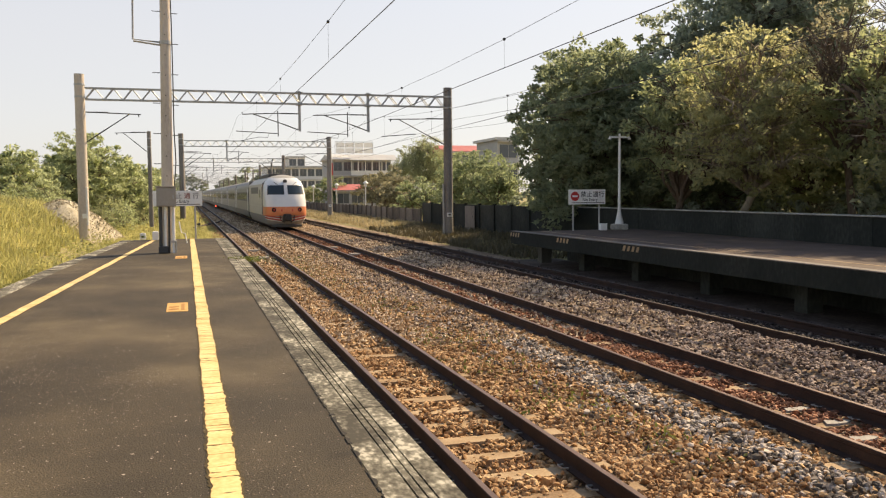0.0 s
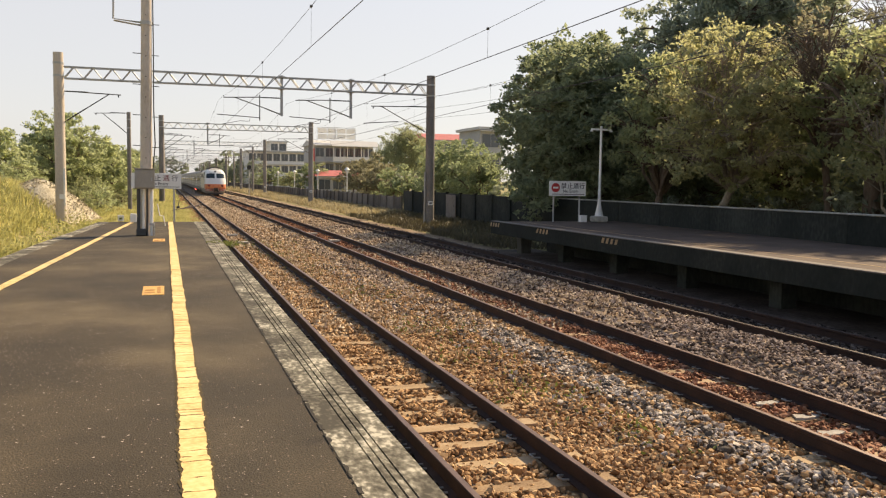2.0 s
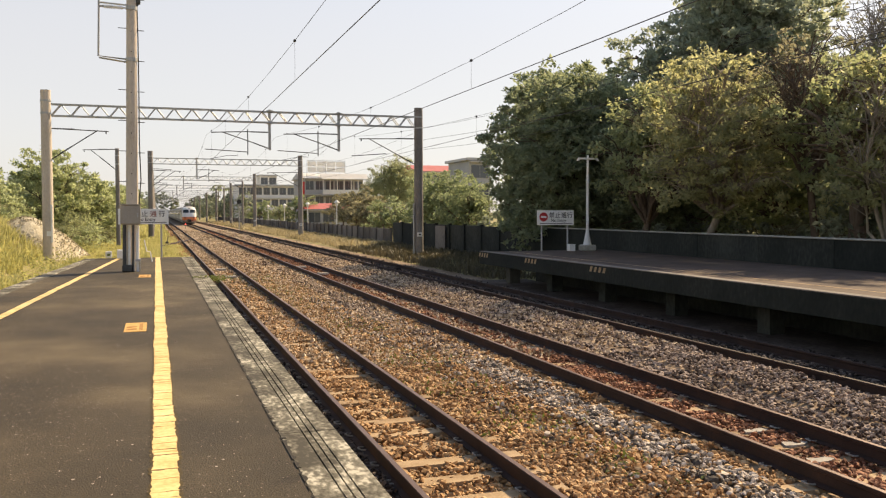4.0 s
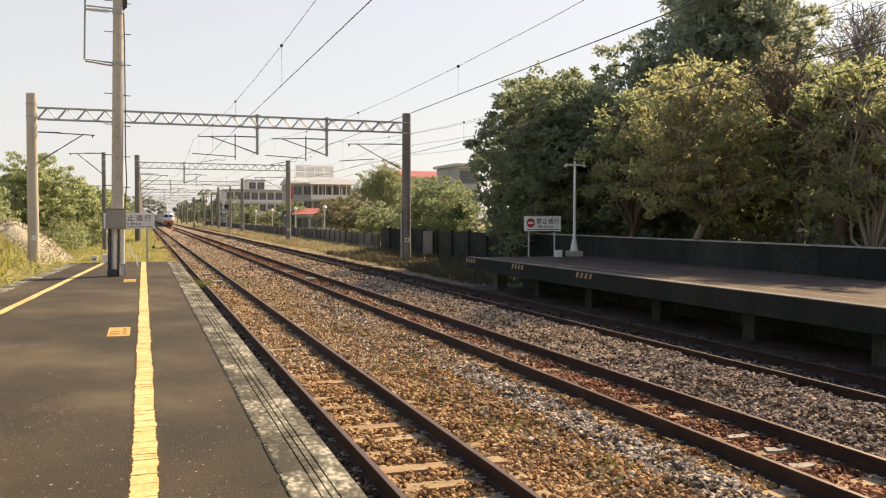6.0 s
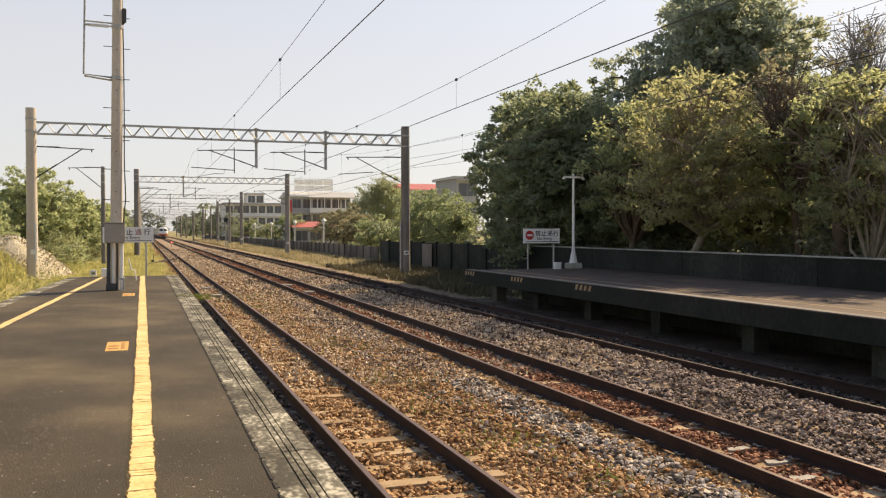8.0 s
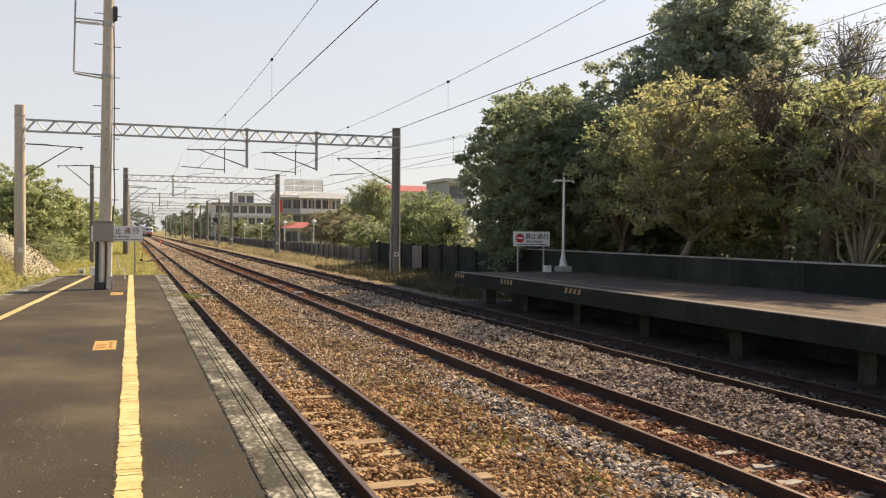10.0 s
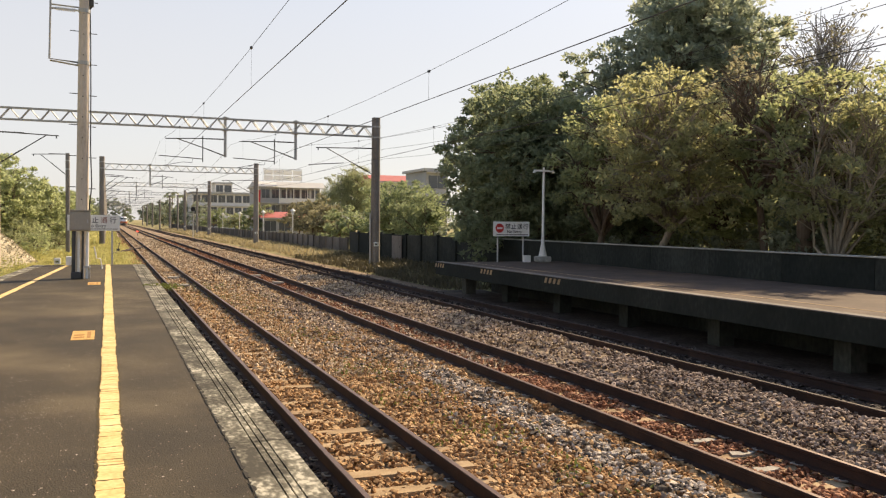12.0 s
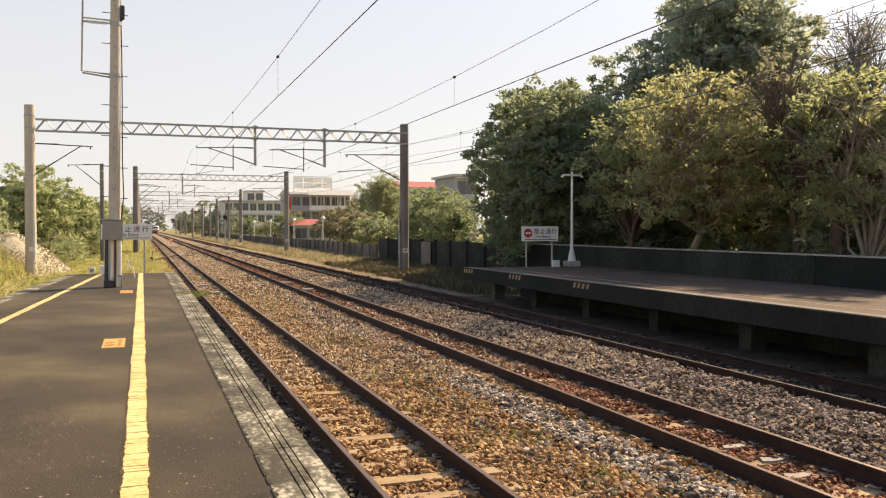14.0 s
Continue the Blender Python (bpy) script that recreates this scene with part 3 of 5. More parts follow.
# near-black bed puts the shade beside and under the raised platform into its colour
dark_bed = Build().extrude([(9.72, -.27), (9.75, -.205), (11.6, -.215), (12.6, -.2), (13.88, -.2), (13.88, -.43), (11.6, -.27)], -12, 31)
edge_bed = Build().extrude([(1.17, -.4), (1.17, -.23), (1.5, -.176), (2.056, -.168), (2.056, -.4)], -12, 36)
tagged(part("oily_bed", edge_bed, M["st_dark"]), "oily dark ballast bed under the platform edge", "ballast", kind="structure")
tagged(part("oily_bed", dark_bed, M["st_dark"]), "ballast bed beside the raised platform, coloured dark for shade", "ballast", kind="structure")

# ---- tracks ----
def rail_profile(x):
    h = [(-.0725, -.174), (-.0725, -.16), (-.011, -.142), (-.009, -.05), (-.0325, -.035), (-.0325, -.006), (-.026, 0)]
    return [(x + a, z) for a, z in h] + [(x - a, z) for a, z in h[::-1]]
sl = Build().extrude([(-1.0, -.1), (-1.0, -.012), (-.985, 0), (.985, 0), (1.0, -.012), (1.0, -.1)], -.11, .11).mesh("sleeper", M["sleeper"])
clip = Build().path([(-.05, -.06, .03), (-.11, -.05, .035), (-.125, 0, .04), (-.11, .05, .035), (-.05, .06, .03)], .011, 6)
clip = clip.mesh("clip", M["clip"])
for k, cx in enumerate(TRACKS):
    t = thing("railway_track", ("rusty rails on dusty concrete sleepers beside the platform edge", "rusty rails half sunk in reddish ballast", "shaded dark rails beside the raised platform")[k], "track", (cx, 0, 0), "parallel railway tracks")
    for s in (-1, 1):
        r = part("rail", Build().extrude(rail_profile(s * GAUGE / 2), -12, 700), M["rail"], t, "rust-brown steel rail")
        part("rail_head", Build().box(s * GAUGE / 2 - .027, s * GAUGE / 2 + .027, -12, 700, 0.0005, 0.004), M["railtop" if k < 2 else "rail"], r, "worn running surface")
    y0 = FIRST_SLEEPER[k]
    for i in range(110):
        o = part("sleeper", sl, None, t)
        o.location = (0.02 * math.sin(i * 7.1), y0 + PITCH * i, (-.178, -.19, -.225)[k] - .012 * min(1, max(0, (PITCH * i - 17) / 6)))
        o.rotation_euler = (0, 0, 0.01 * math.sin(i * 3.3))
        if 15 <= i < 47:
            for s in (-1, 1):
                for e in (-1, 1):
                    c = part("rail_clip", clip, None, o)
                    c.matrix_basis = pose(s * GAUGE / 2, 0, .002, 0, 0, 0 if e < 0 else 180)
    far = Build()
    for i in range(110, 430):
        far.box(-1, 1, y0 + PITCH * i - .11, y0 + PITCH * i + .11, -.28, -.192)
    tagged(part("far_sleeper_row", far, M["sleeper"], t), kind="stuff")

# turnout rails that leave the first track towards the siding
tn = thing("turnout", "thin rusty turnout rails branching off towards the grass", "track")
for off in (0, 1.1):
    pts = [(2.2 + off - .02 * max(0, 84 + off * 5 - y) ** 1.62, y, -.05) for y in np.arange(84 + off * 5, 66, -2.0)]
    part("switch_rail", Build().path(pts, .05, 6), M["rail"], tn)
t = thing("switch_lever", "small dark switch lever beside the track", "lever", (.75, 71.5, -.2))
part("stand", Build().box(-.12, .12, -.1, .1, 0, .35, .03), M["darksteel"], t)
part("handle", Build().tube((0, 0, .3), (.1, 0, .85), .025, n=6), M["darksteel"], t)
for x, y in ((2.70, 39.7), (2.76, 35.0), (6.45, 40.3), (6.6, 35.5)):
    t = thing("track_plate", "pale flat plate lying between the rails", "plate", (x, y, -.16), "plates between the rails")
    part("plate", Build().box(-.22, .22, -.2, .2, 0, .08, .012), M["concrete"], t)

for x, y in ((6.76, 8.42), (6.8, 7.8), (6.6, 7.19)):
    t = thing("concrete_chip", "broken pale concrete piece on a sleeper", "concrete piece", (x, y, -.178), "pale pieces between the rails")
    part("piece", Build().prism([(-.17, -.06), (-.06, -.09), (.09, -.075), (.19, -.02), (.13, .06), (.01, .04), (-.1, .085)], -.01, .014), M["concrete"], t)

# ---- platform under the camera ----
def left_edge(y):
    return -4.2 + (y + 12) * 0.0375 if y < 20 else -3.0 + (y - 20) * 0.062
pl = thing("platform", "low asphalt station platform with a concrete coping", "platform", kind="structure")
part("slab", Build().prism([(0.811, -12), (0.811, 33.4), (-2.1, 33.4), (left_edge(20), 20), (left_edge(-12), -12)], -.6, PZ), M["asphalt"], pl, "dark worn asphalt")
part("end_ramp", Build().extrude([(-2.1, 0), (1.2, 0), (1.2, .1), (-2.1, .1)], 33.4, 36), M["concrete"], pl)
for i in range(15):
    y0 = -11.6 + i * 3.0
    cp = Build().box(.812, 1.236, y0 + .006, y0 + 2.994, PZ - .22, PZ - .024, .008)
    for xa, xb in ((.812, .976), (.988, 1.029), (1.041, 1.082), (1.094, 1.236)):
        cp.box(xa, xb, y0 + .006, y0 + 2.994, PZ - .024, PZ + .004)
    part("coping", cp, M["edge"], pl, "stained concrete coping")
lip, yy, rnd_l = Build(), -8.0, random.Random(5)
last = .815
while yy < 33:
    st_ = .05 if yy < 16 else .2
    nxt_ = .819 + rnd_l.uniform(-.012, .02) + .008 * math.sin(yy * 2.3)
    if rnd_l.random() < .62:
        lip.prism([(.802, yy), (last, yy), (nxt_, yy + st_), (.802, yy + st_)], PZ + .0045, PZ + .0075)
    last, yy = nxt_, yy + st_
part("asphalt_lip", lip, M["crack_dark"], pl, "dark ragged asphalt edge along the coping")
part("retaining_wall", Build().box(.812, 1.16, -12, 33.4, -.6, PZ - .22), M["concrete"], pl)
for x in (0.982, 1.035, 1.088):
    part("groove", Build().box(x - .0055, x + .0055, -11, 33.2, PZ - .023, PZ - .016), M["darkwall"], pl, "dark groove in the coping")
lk = Build()
for i in range(24):
    ya, yb = -10 + i * 1.8, -10 + i * 1.8 + 1.77
    xa, xb = left_edge(ya), left_edge(yb)
    lk.prism([(xa - .3, ya), (xa + .04, ya), (xb + .04, yb), (xb - .3, yb)], -.3, PZ + .006 + .004 * math.sin(i * 5))
part("kerb_stones", lk, M["edge"], pl, "chipped pale kerb stones")

def brush_line(name, label, x_at, y0, y1, w):
    """Painted line in brushed blocks with ragged ends and narrow dirty cracks between."""
    rnd = random.Random(len(label))
    t = thing(name, label, "painted line", kind="structure")
    st, yy = Build(), y0
    base_at = x_at
    x_at = lambda y: base_at(y) + .0035 * math.sin(y * 2.1) + .003 * math.sin(y * 5.3 + 1) + .0025 * math.sin(y * 11.7)
    ragged = lambda s, y: (x_at(y) + s * (w / 2 + rnd.uniform(.004, .026)), y)
    pair = ragged(-1, yy), ragged(1, yy)
    while yy < y1:                            # dirt that shows along both edges and in the cracks
        yy += .035 if yy < 14 else .12
        nxt = ragged(-1, yy), ragged(1, yy)
        st.add([(*q, PZ + .004) for q in (pair[0], pair[1], nxt[1], nxt[0])], [(0, 1, 2, 3)])
        pair = nxt
    part("stain", st, M["crack"], t, "brown dirt under the paint")
    y, b = y0, Build()
    edge = lambda s, y: (s * (w / 2 - rnd.uniform(-.007, .01)), y)
    while y < y1:
        h = rnd.choice((.06, .08, .11, .14, .19, .24, .3)) * rnd.uniform(.8, 1.2) if y < 16 else rnd.uniform(.12, .4)
        g, n = rnd.choice((.008, .012, .016, .022)), 9
        tilt, bow, ph = rnd.uniform(-.016, .016), rnd.uniform(0, .008) * min(1, h / .12), rnd.uniform(0, 6)
        m = max(1, int(h / .035)) if y < 14 else 1
        row = lambda c, k: [(-w / 2 + w * i / (n - 1), c + tilt * (i / (n - 1) - .5) + bow * math.sin(i * 1.1 + ph) * k + rnd.uniform(-.004, .004) * k) for i in range(1, n - 1)]
        side = lambda s: [edge(s, y + (h - g) * j / m) for j in range(m + 1)]
        poly = [(x + x_at(q), q) for x, q in row(y, 1) + side(1) + row(y + h - g, 1)[::-1] + side(-1)[::-1]]
        b.prism(poly, PZ + .002, PZ + .0065)
        y += h
    part("paint", b, M["yellow"], t)
    return t
brush_line("yellow_line", "cracked yellow safety line painted on the asphalt", lambda y: -.01, -6, 33.2, .165)
brush_line("boundary_line", "yellow boundary line slanting towards the platform end", lambda y: -2.30 + (y - 17.3) * .0602, -6, 33.6, .15)
for ya, yb in ((12.6, 13.6), (23.1, 24.1)):
    t = thing("floor_mark", "faded orange floor mark painted on asphalt", "floor mark", (-.35, (ya + yb) / 2, PZ), "orange floor marks")
    part("paint", Build().box(-.15, .15, -.5, .5, 0, .006), M["orange"], t)
    part("lettering", Build().box(-.12, .02, -.3, -.18, .006, .009).box(-.12, .02, -.05, .08, .006, .009).box(.05, .1, -.35, .35, .006, .009), M["mark_brown"], t, "worn brownish lettering bars")

# grit and small stones lying on the asphalt
for n, sz, m, lab in ((9000, .0045, "st_pink", "pale grit scattered on the asphalt"), (800, .008, "st_grey", "small pale stones on the asphalt")):
    c = np.stack([rng.uniform(-2.4, .78, n), 2.2 + 22 * rng.random(n) ** 1.6, np.full(n, PZ + .004)], 1)
    a, r = rng.uniform(0, 6.283, n), sz * rng.uniform(.5, 1.3, n)
    q = np.stack([np.stack([np.cos(a + k * 1.571) * r * (1 + .4 * (k % 2)), np.sin(a + k * 1.571) * r, 0 * a + (.002 if k % 2 else .0)], 1) for k in range(4)], 1)
    v = (c[:, None] + q).reshape(-1, 3)
    i4 = np.arange(n)[:, None] * 4
    tr = np.concatenate([i4 + [0, 1, 2], i4 + [0, 2, 3]], 0)
    tagged(part("grit", raw_mesh("grit", v, tr, M[m])), lab, "grit", kind="stuff")

hub = np.stack([-2.3 + 2.9 * rng.random(60) ** 1.5, 2.6 + 9 * rng.random(60) ** 1.4], 1)      # swept-together clusters
for n, sz, m, lab in ((7000, .0042, "st_grey", "pale grit lying in swept clusters"), (1500, .006, "st_dark", "dark grit lying in swept clusters")):
    h = hub[rng.integers(0, 60, n)] + rng.normal(size=(n, 2)) * (.22, .38)
    h[:, 0] = np.minimum(h[:, 0], .76)
    c = np.stack([h[:, 0], h[:, 1], np.full(n, PZ + .004)], 1)
    a, r = rng.uniform(0, 6.283, n), sz * rng.uniform(.5, 1.3, n)
    q = np.stack([np.stack([np.cos(a + k * 1.571) * r * (1 + .4 * (k % 2)), np.sin(a + k * 1.571) * r, 0 * a + (.002 if k % 2 else .0)], 1) for k in range(4)], 1)
    i4 = np.arange(n)[:, None] * 4
    tagged(part("grit", raw_mesh("grit", (c[:, None] + q).reshape(-1, 3), np.concatenate([i4 + [0, 1, 2], i4 + [0, 2, 3]], 0), M[m])), lab, "grit", kind="stuff")

# ---- ballast stones ----
def stones(name, label, x0, x1, y0, y1, density, size, material, z=-.19):
    n = int((x1 - x0) * (y1 - y0) * density)
    p = np.stack([rng.uniform(x0, x1, n), rng.uniform(y0, y1, n), np.zeros(n)], 1)
    keep = np.ones(n, bool)
    for c in TRACKS:
        for s in (-1, 1):
            keep &= np.abs(p[:, 0] - c - s * GAUGE / 2) > .085
    for k, (c, share) in enumerate(zip(TRACKS, (.93, .62, .2))):      # sleepers left partly bare
        near = np.abs((p[:, 1] - FIRST_SLEEPER[k] + PITCH / 2) % PITCH - PITCH / 2) < .105
        bare = share * np.clip((13.5 - p[:, 1]) / 5, 0, 1) * (.84 + .16 * np.sin(p[:, 0] * 3.1 + p[:, 1] * 1.3))
        keep &= ~(near & (np.abs(p[:, 0] - c) < 1.0) & (rng.random(n) < bare))
    p = p[keep]
    n = len(p)
    p[:, 2] = z + .02 * np.sin(p[:, 0] * 5 + p[:, 1] * 2.1) + .015 * np.sin(p[:, 1] * 6.5) + rng.uniform(-.012, .022, n)
    fi = (1 + 5 ** .5) / 2
    ico = np.array([(-1, fi, 0), (1, fi, 0), (-1, -fi, 0), (1, -fi, 0), (0, -1, fi), (0, 1, fi), (0, -1, -fi), (0, 1, -fi), (fi, 0, -1), (fi, 0, 1), (-fi, 0, -1), (-fi, 0, 1)]) / 1.9
    tri = np.array([(0, 11, 5), (0, 5, 1), (0, 1, 7), (0, 7, 10), (0, 10, 11), (1, 5, 9), (5, 11, 4), (11, 10, 2), (10, 7, 6), (7, 1, 8), (3, 9, 4), (3, 4, 2), (3, 2, 6), (3, 6, 8), (3, 8, 9), (4, 9, 5), (2, 4, 11), (6, 2, 10), (8, 6, 7), (9, 8, 1)])
    if y0 > 10:                              # eight faces are enough farther off
        ico = np.array([(1, 0, 0), (-1, 0, 0), (0, 1, 0), (0, -1, 0), (0, 0, 1), (0, 0, -1)]) * 1.15
        tri = np.array([(0, 2, 4), (2, 1, 4), (1, 3, 4), (3, 0, 4), (2, 0, 5), (1, 2, 5), (3, 1, 5), (0, 3, 5)])
    c12 = len(ico)
    v = ico[None] * rng.uniform(.5, 1.4, (n, c12, 1))
    v = v * (size * rng.uniform(.55, 1.25, (n, 1, 1)) * rng.uniform(.6, 1.15, (n, 1, 3)) * np.array([1, 1, .8]))
    a = rng.uniform(0, 6.283, n)
    c, s = np.cos(a)[:, None], np.sin(a)[:, None]
    v = np.stack([v[..., 0] * c - v[..., 1] * s, v[..., 0] * s + v[..., 1] * c, v[..., 2]], -1) + p[:, None]
    t = (tri[None] + (np.arange(n) * c12)[:, None, None]).reshape(-1, 3)
    return tagged(part(name, raw_mesh(name, v.reshape(-1, 3), t, material)), label, "ballast", kind="stuff")
# st_dark from 9.72 on stands in for shade over the third track
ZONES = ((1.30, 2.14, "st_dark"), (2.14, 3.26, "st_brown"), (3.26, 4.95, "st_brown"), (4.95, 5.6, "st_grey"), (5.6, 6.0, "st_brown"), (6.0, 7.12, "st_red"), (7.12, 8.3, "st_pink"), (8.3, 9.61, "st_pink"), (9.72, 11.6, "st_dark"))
LAB = dict(st_tan="pale tan crushed stone ballast", st_dark="dark ballast beside a platform, oily and coloured for shade", st_brown="rust-brown crushed stone ballast", st_grey="pale grey fresh crushed stone ballast", st_red="reddish-brown ballast between rails", st_pink="greyish pink crushed stone ballast")
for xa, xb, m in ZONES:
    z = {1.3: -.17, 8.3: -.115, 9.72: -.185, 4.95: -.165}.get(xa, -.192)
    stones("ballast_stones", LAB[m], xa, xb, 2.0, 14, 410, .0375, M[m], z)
    m = "st_pink" if m == "st_grey" else m
    stones("ballast_stones", LAB[m], xa, xb, 14, 32, 125, .042, M[m], z)
    if m != "st_dark":
        stones("ballast_stones", LAB["st_tan"], xa, xb, 14, 32, 110, .042, M["st_tan"], z)
        stones("ballast_stones", LAB[m], xa, xb, 32, 48, 22, .055, M[m], z)
    m = {1.3: "st_brown", 6.0: "st_red", 9.72: "st_dark"}.get(xa, "st_tan")
    stones("ballast_stones", LAB[m], xa, xb, 32, 70, 45, .06, M[m], z)
    stones("ballast_stones", LAB[m], xa, xb, 70, 130, 9, .11, M[m], z - .02)
stones("ballast_stones", "rust-brown stones strewn into the grey strip", 4.4, 5.8, 2.0, 20, 90, .034, M["st_brown"], -.16)
stones("ballast_stones", "pale stones strewn over brown ballast", 4.2, 5.6, 5.0, 26, 55, .034, M["st_grey"], -.165)

# ---- overhead line ----
def truss(b, x0, x1, zb, zt, d=.17):
    for y in (-d, d):
        for z in (zb, zt):
            b.box(x0, x1, y - .035, y + .035, z - .035, z + .035)
        n = max(4, int((x1 - x0) / .47))
        for i in range(n):
            xa, xb = x0 + (x1 - x0) * i / n, x0 + (x1 - x0) * (i + 1) / n
            za, zc = (zb, zt) if i % 2 == 0 else (zt, zb)
            b.tube((xa, y, za), (xb, y, zc), .029, n=5)
    return b

def cantilever(parent, x, s, z0, z1, reach, name="cantilever", plain=False):
    """Bracket at x that reaches to side s: top tube, stay, registration tube, insulators."""
    c = part(name, Build().tube((x, 0, z1 + .03), (x + s * reach, 0, z1 - .06), .028, n=6).tube((x, 0, z0), (x + s * (reach - .55), 0, z1 - .02), .028, n=6).box(x + s * (reach - .12) - .03, x + s * (reach - .12) + .03, -.03, .03, z1 - .2, z1 - .06), M["darksteel"], parent) if plain else part(name, Build().tube((x + s * 1.15, 0, z1 + .03), (x + s * reach, 0, z1 - .06), .028, n=6)
             .tube((x + s * 1.05, 0, z0 + .38), (x + s * (reach - .55), 0, z1 - .02), .028, n=6)
             .tube((x + s * 1.22, 0, z1 + .16), (x + s * 1.22, 0, z0 - .36), .03, n=6)
             .tube((x + s * 1.22, 0, z0 - .2), (x + s * (reach + .35), 0, z0 - .08), .024, n=6)
             .path([(x + s * 1.75, 0, z0 - .2), (x + s * 1.8, 0, z0 - .42), (x + s * 2.3, 0, z0 - .4), (x + s * (reach + .1), 0, z0 - .62)], .014, 5), M["darksteel"], parent)
    for a, e in (((x, z1 + .02), (x + s * 1.15, z1 + .02)), ((x, z0), (x + s * 1.05, z0 + (z1 - z0) * 1.05 / (reach - .55) if plain else z0 + .38))):
        ins = Build()
        for i in range(7):
            f0 = .12 + i * .12
            pa = (a[0] + (e[0] - a[0]) * f0, 0, a[1] + (e[1] - a[1]) * f0)
            pb = (a[0] + (e[0] - a[0]) * (f0 + .06), 0, a[1] + (e[1] - a[1]) * (f0 + .06))
            ins.tube(pa, pb, .05, .036, 7)
        ins.tube((a[0], 0, a[1]), (e[0], 0, e[1]), .026, n=6)
        part("insulator", ins, M["darksteel"], c, "ribbed dark insulator")
    return c

def pole(parent, x, z0, z1, r, y=0, material="pole"):
    b = Build()
    n = 14
    for a, c in ((0, .5), (.5, 1)):
        b.tube((x, y, z0 + (z1 - z0) * a), (x, y, z0 + (z1 - z0) * c), r * (1 - .12 * a), r * (1 - .12 * c), n, caps=(c == 1))
    p = part("concrete_pole", b, M[material], parent, "weathered round concrete pole", True)
    for z in (z1 - .55, z1 - 1.2):
        part("clamp_band", Build().tube((x, y, z - .05), (x, y, z + .05), r * .96, n=14), M["steel"], p, "steel clamp band")
    return p

def gantry(y, xl, xr, first=False):
    t = thing("catenary_gantry", "overhead line gantry of concrete poles and a lattice steel beam", "gantry", (0, y, 0), "overhead line gantries")
    gl = 0.0 if xl < -3 else -.2
    pole(t, xl, gl, 8.9, .29, 0, "pole" if first else "pole_dark")
    pole(t, xr, -.35, 8.72, .29, 0, "pole_dark")
    part("lattice_beam", truss(Build(), xl + .27, xr - .27, 7.57, 8.17), M["steel"], t, "grey lattice steel beam")
    for x, s in (((6.14, -1), (10.13, -1)) if first else ((4.12, 1),)):
        h = part("drop_post", Build().box(x - .07, x + .07, -.07, .07, 6.02, 8.3).box(x - .16, x + .16, -.24, .24, 7.5, 7.54).box(x - .16, x + .16, -.24, .24, 8.2, 8.24), M["steel"], t, "grey steel drop post")
        cantilever(h, x, s, 6.08, 7.0, 3.2 if s < 0 else 2.3)
    cantilever(t, xr - .25, -1, 5.35, 6.85, 3.4, plain=True)
    part("registration_arm", Build().tube((xr - 2.0, 0, 5.95), (xr - 4.1, 0, 5.78), .024, n=6), M["darksteel"], t)
    cantilever(t, xl + .25, 1, 5.3, 6.88, 2.8, plain=True)
    pl = Build().box(xr - .18, xr + .12, -.31, -.285, 1.0, 1.25)
    part("number_plate", pl, M["white"], t, "white plate with a dark bar")
    part("plate_bar", Build().box(xr - .1, xr + .04, -.314, -.311, 1.08, 1.17), M["black"], t)
    if first:
        part("white_band", Build().box(xl - .05, xl + .2, -.3, -.27, 1.25, 1.5), M["white"], t)
        part("white_strip", Build().box(xl + .15, xl + .24, -.26, -.2, .9, 2.9), M["white"], t)
        part("conduit", Build().tube((xr - .34, -.1, -.2), (xr - .34, -.1, 3.0), .06, n=8), M["steel"], t)
    return t
GY = (49.1, 94.0, 140.0, 186.0, 232.0, 278.0, 324.0, 370.0, 416.0)
gantry(49.1, -5.45, 15.0, True)
for y in GY[1:]:
    gantry(y, -.55, 15.1)

def single_pole(x, y, h, s, r=.17, arm=True):
    t = thing("catenary_mast", "slim concrete mast with a bracket arm", "mast", (0, y, 0), "overhead line masts")
    pole(t, x, -.3, h, r, 0, "pole_dark")
    if arm:
        cantilever(t, x + s * .15, s, h - 1.6, h - .1, 2.3, plain=True)
    return t
single_pole(-2.82, 70, 7.4, -1)
for x, y, h in ((-.5, 116, 8.2), (15.3, 162, 8.3), (15.3, 208, 8.3), (-.5, 163, 8.0), (-.6, 208, 8.0)):
    single_pole(x, y, h, 1 if x < 0 else -1, .2, h > 5)

def sag(y, lo=5.9, hi=6.9):
    sup = [y0 for y0 in (-65, -8.0, *GY, 462)]
    for a, b in zip(sup, sup[1:]):
        if a <= y <= b:
            u = (y - a) / (b - a)
            return lo + (hi - lo) * (2 * u - 1) ** 2
    return hi
for cx, lo, zc in zip(TRACKS, (5.97, 5.78, 5.62), (5.17, 5.17, 5.05)):
    t = thing("overhead_wire", "contact wire hung by droppers from a sagging messenger wire", "overhead wire", (cx, 0, 0), "overhead wires")
    yy = [4.0 + i * 4.6 for i in range(-5, 95)]
    part("contact_wire", Build().tube((0, -20, zc), (0, 440, zc), .008, n=6), M["wire"], t)
    part("messenger_wire", Build().path([(0, y, sag(y, lo)) for y in yy], .005, 5), M["wire"], t)
    for y in np.arange(8.4, 150, 9.2):
        dr = part("dropper", Build().tube((0, y, zc), (0, y, sag(y, lo)), .003, n=4), M["wire"], t)
        part("wire_clamp", Build().box(-.025, .025, y - .035, y + .035, sag(y, lo) - .028, sag(y, lo) + .028, .01), M["darksteel"], dr)
fw = thing("feeder_wire", "thin feeder wires strung along the gantry poles", "overhead wire")
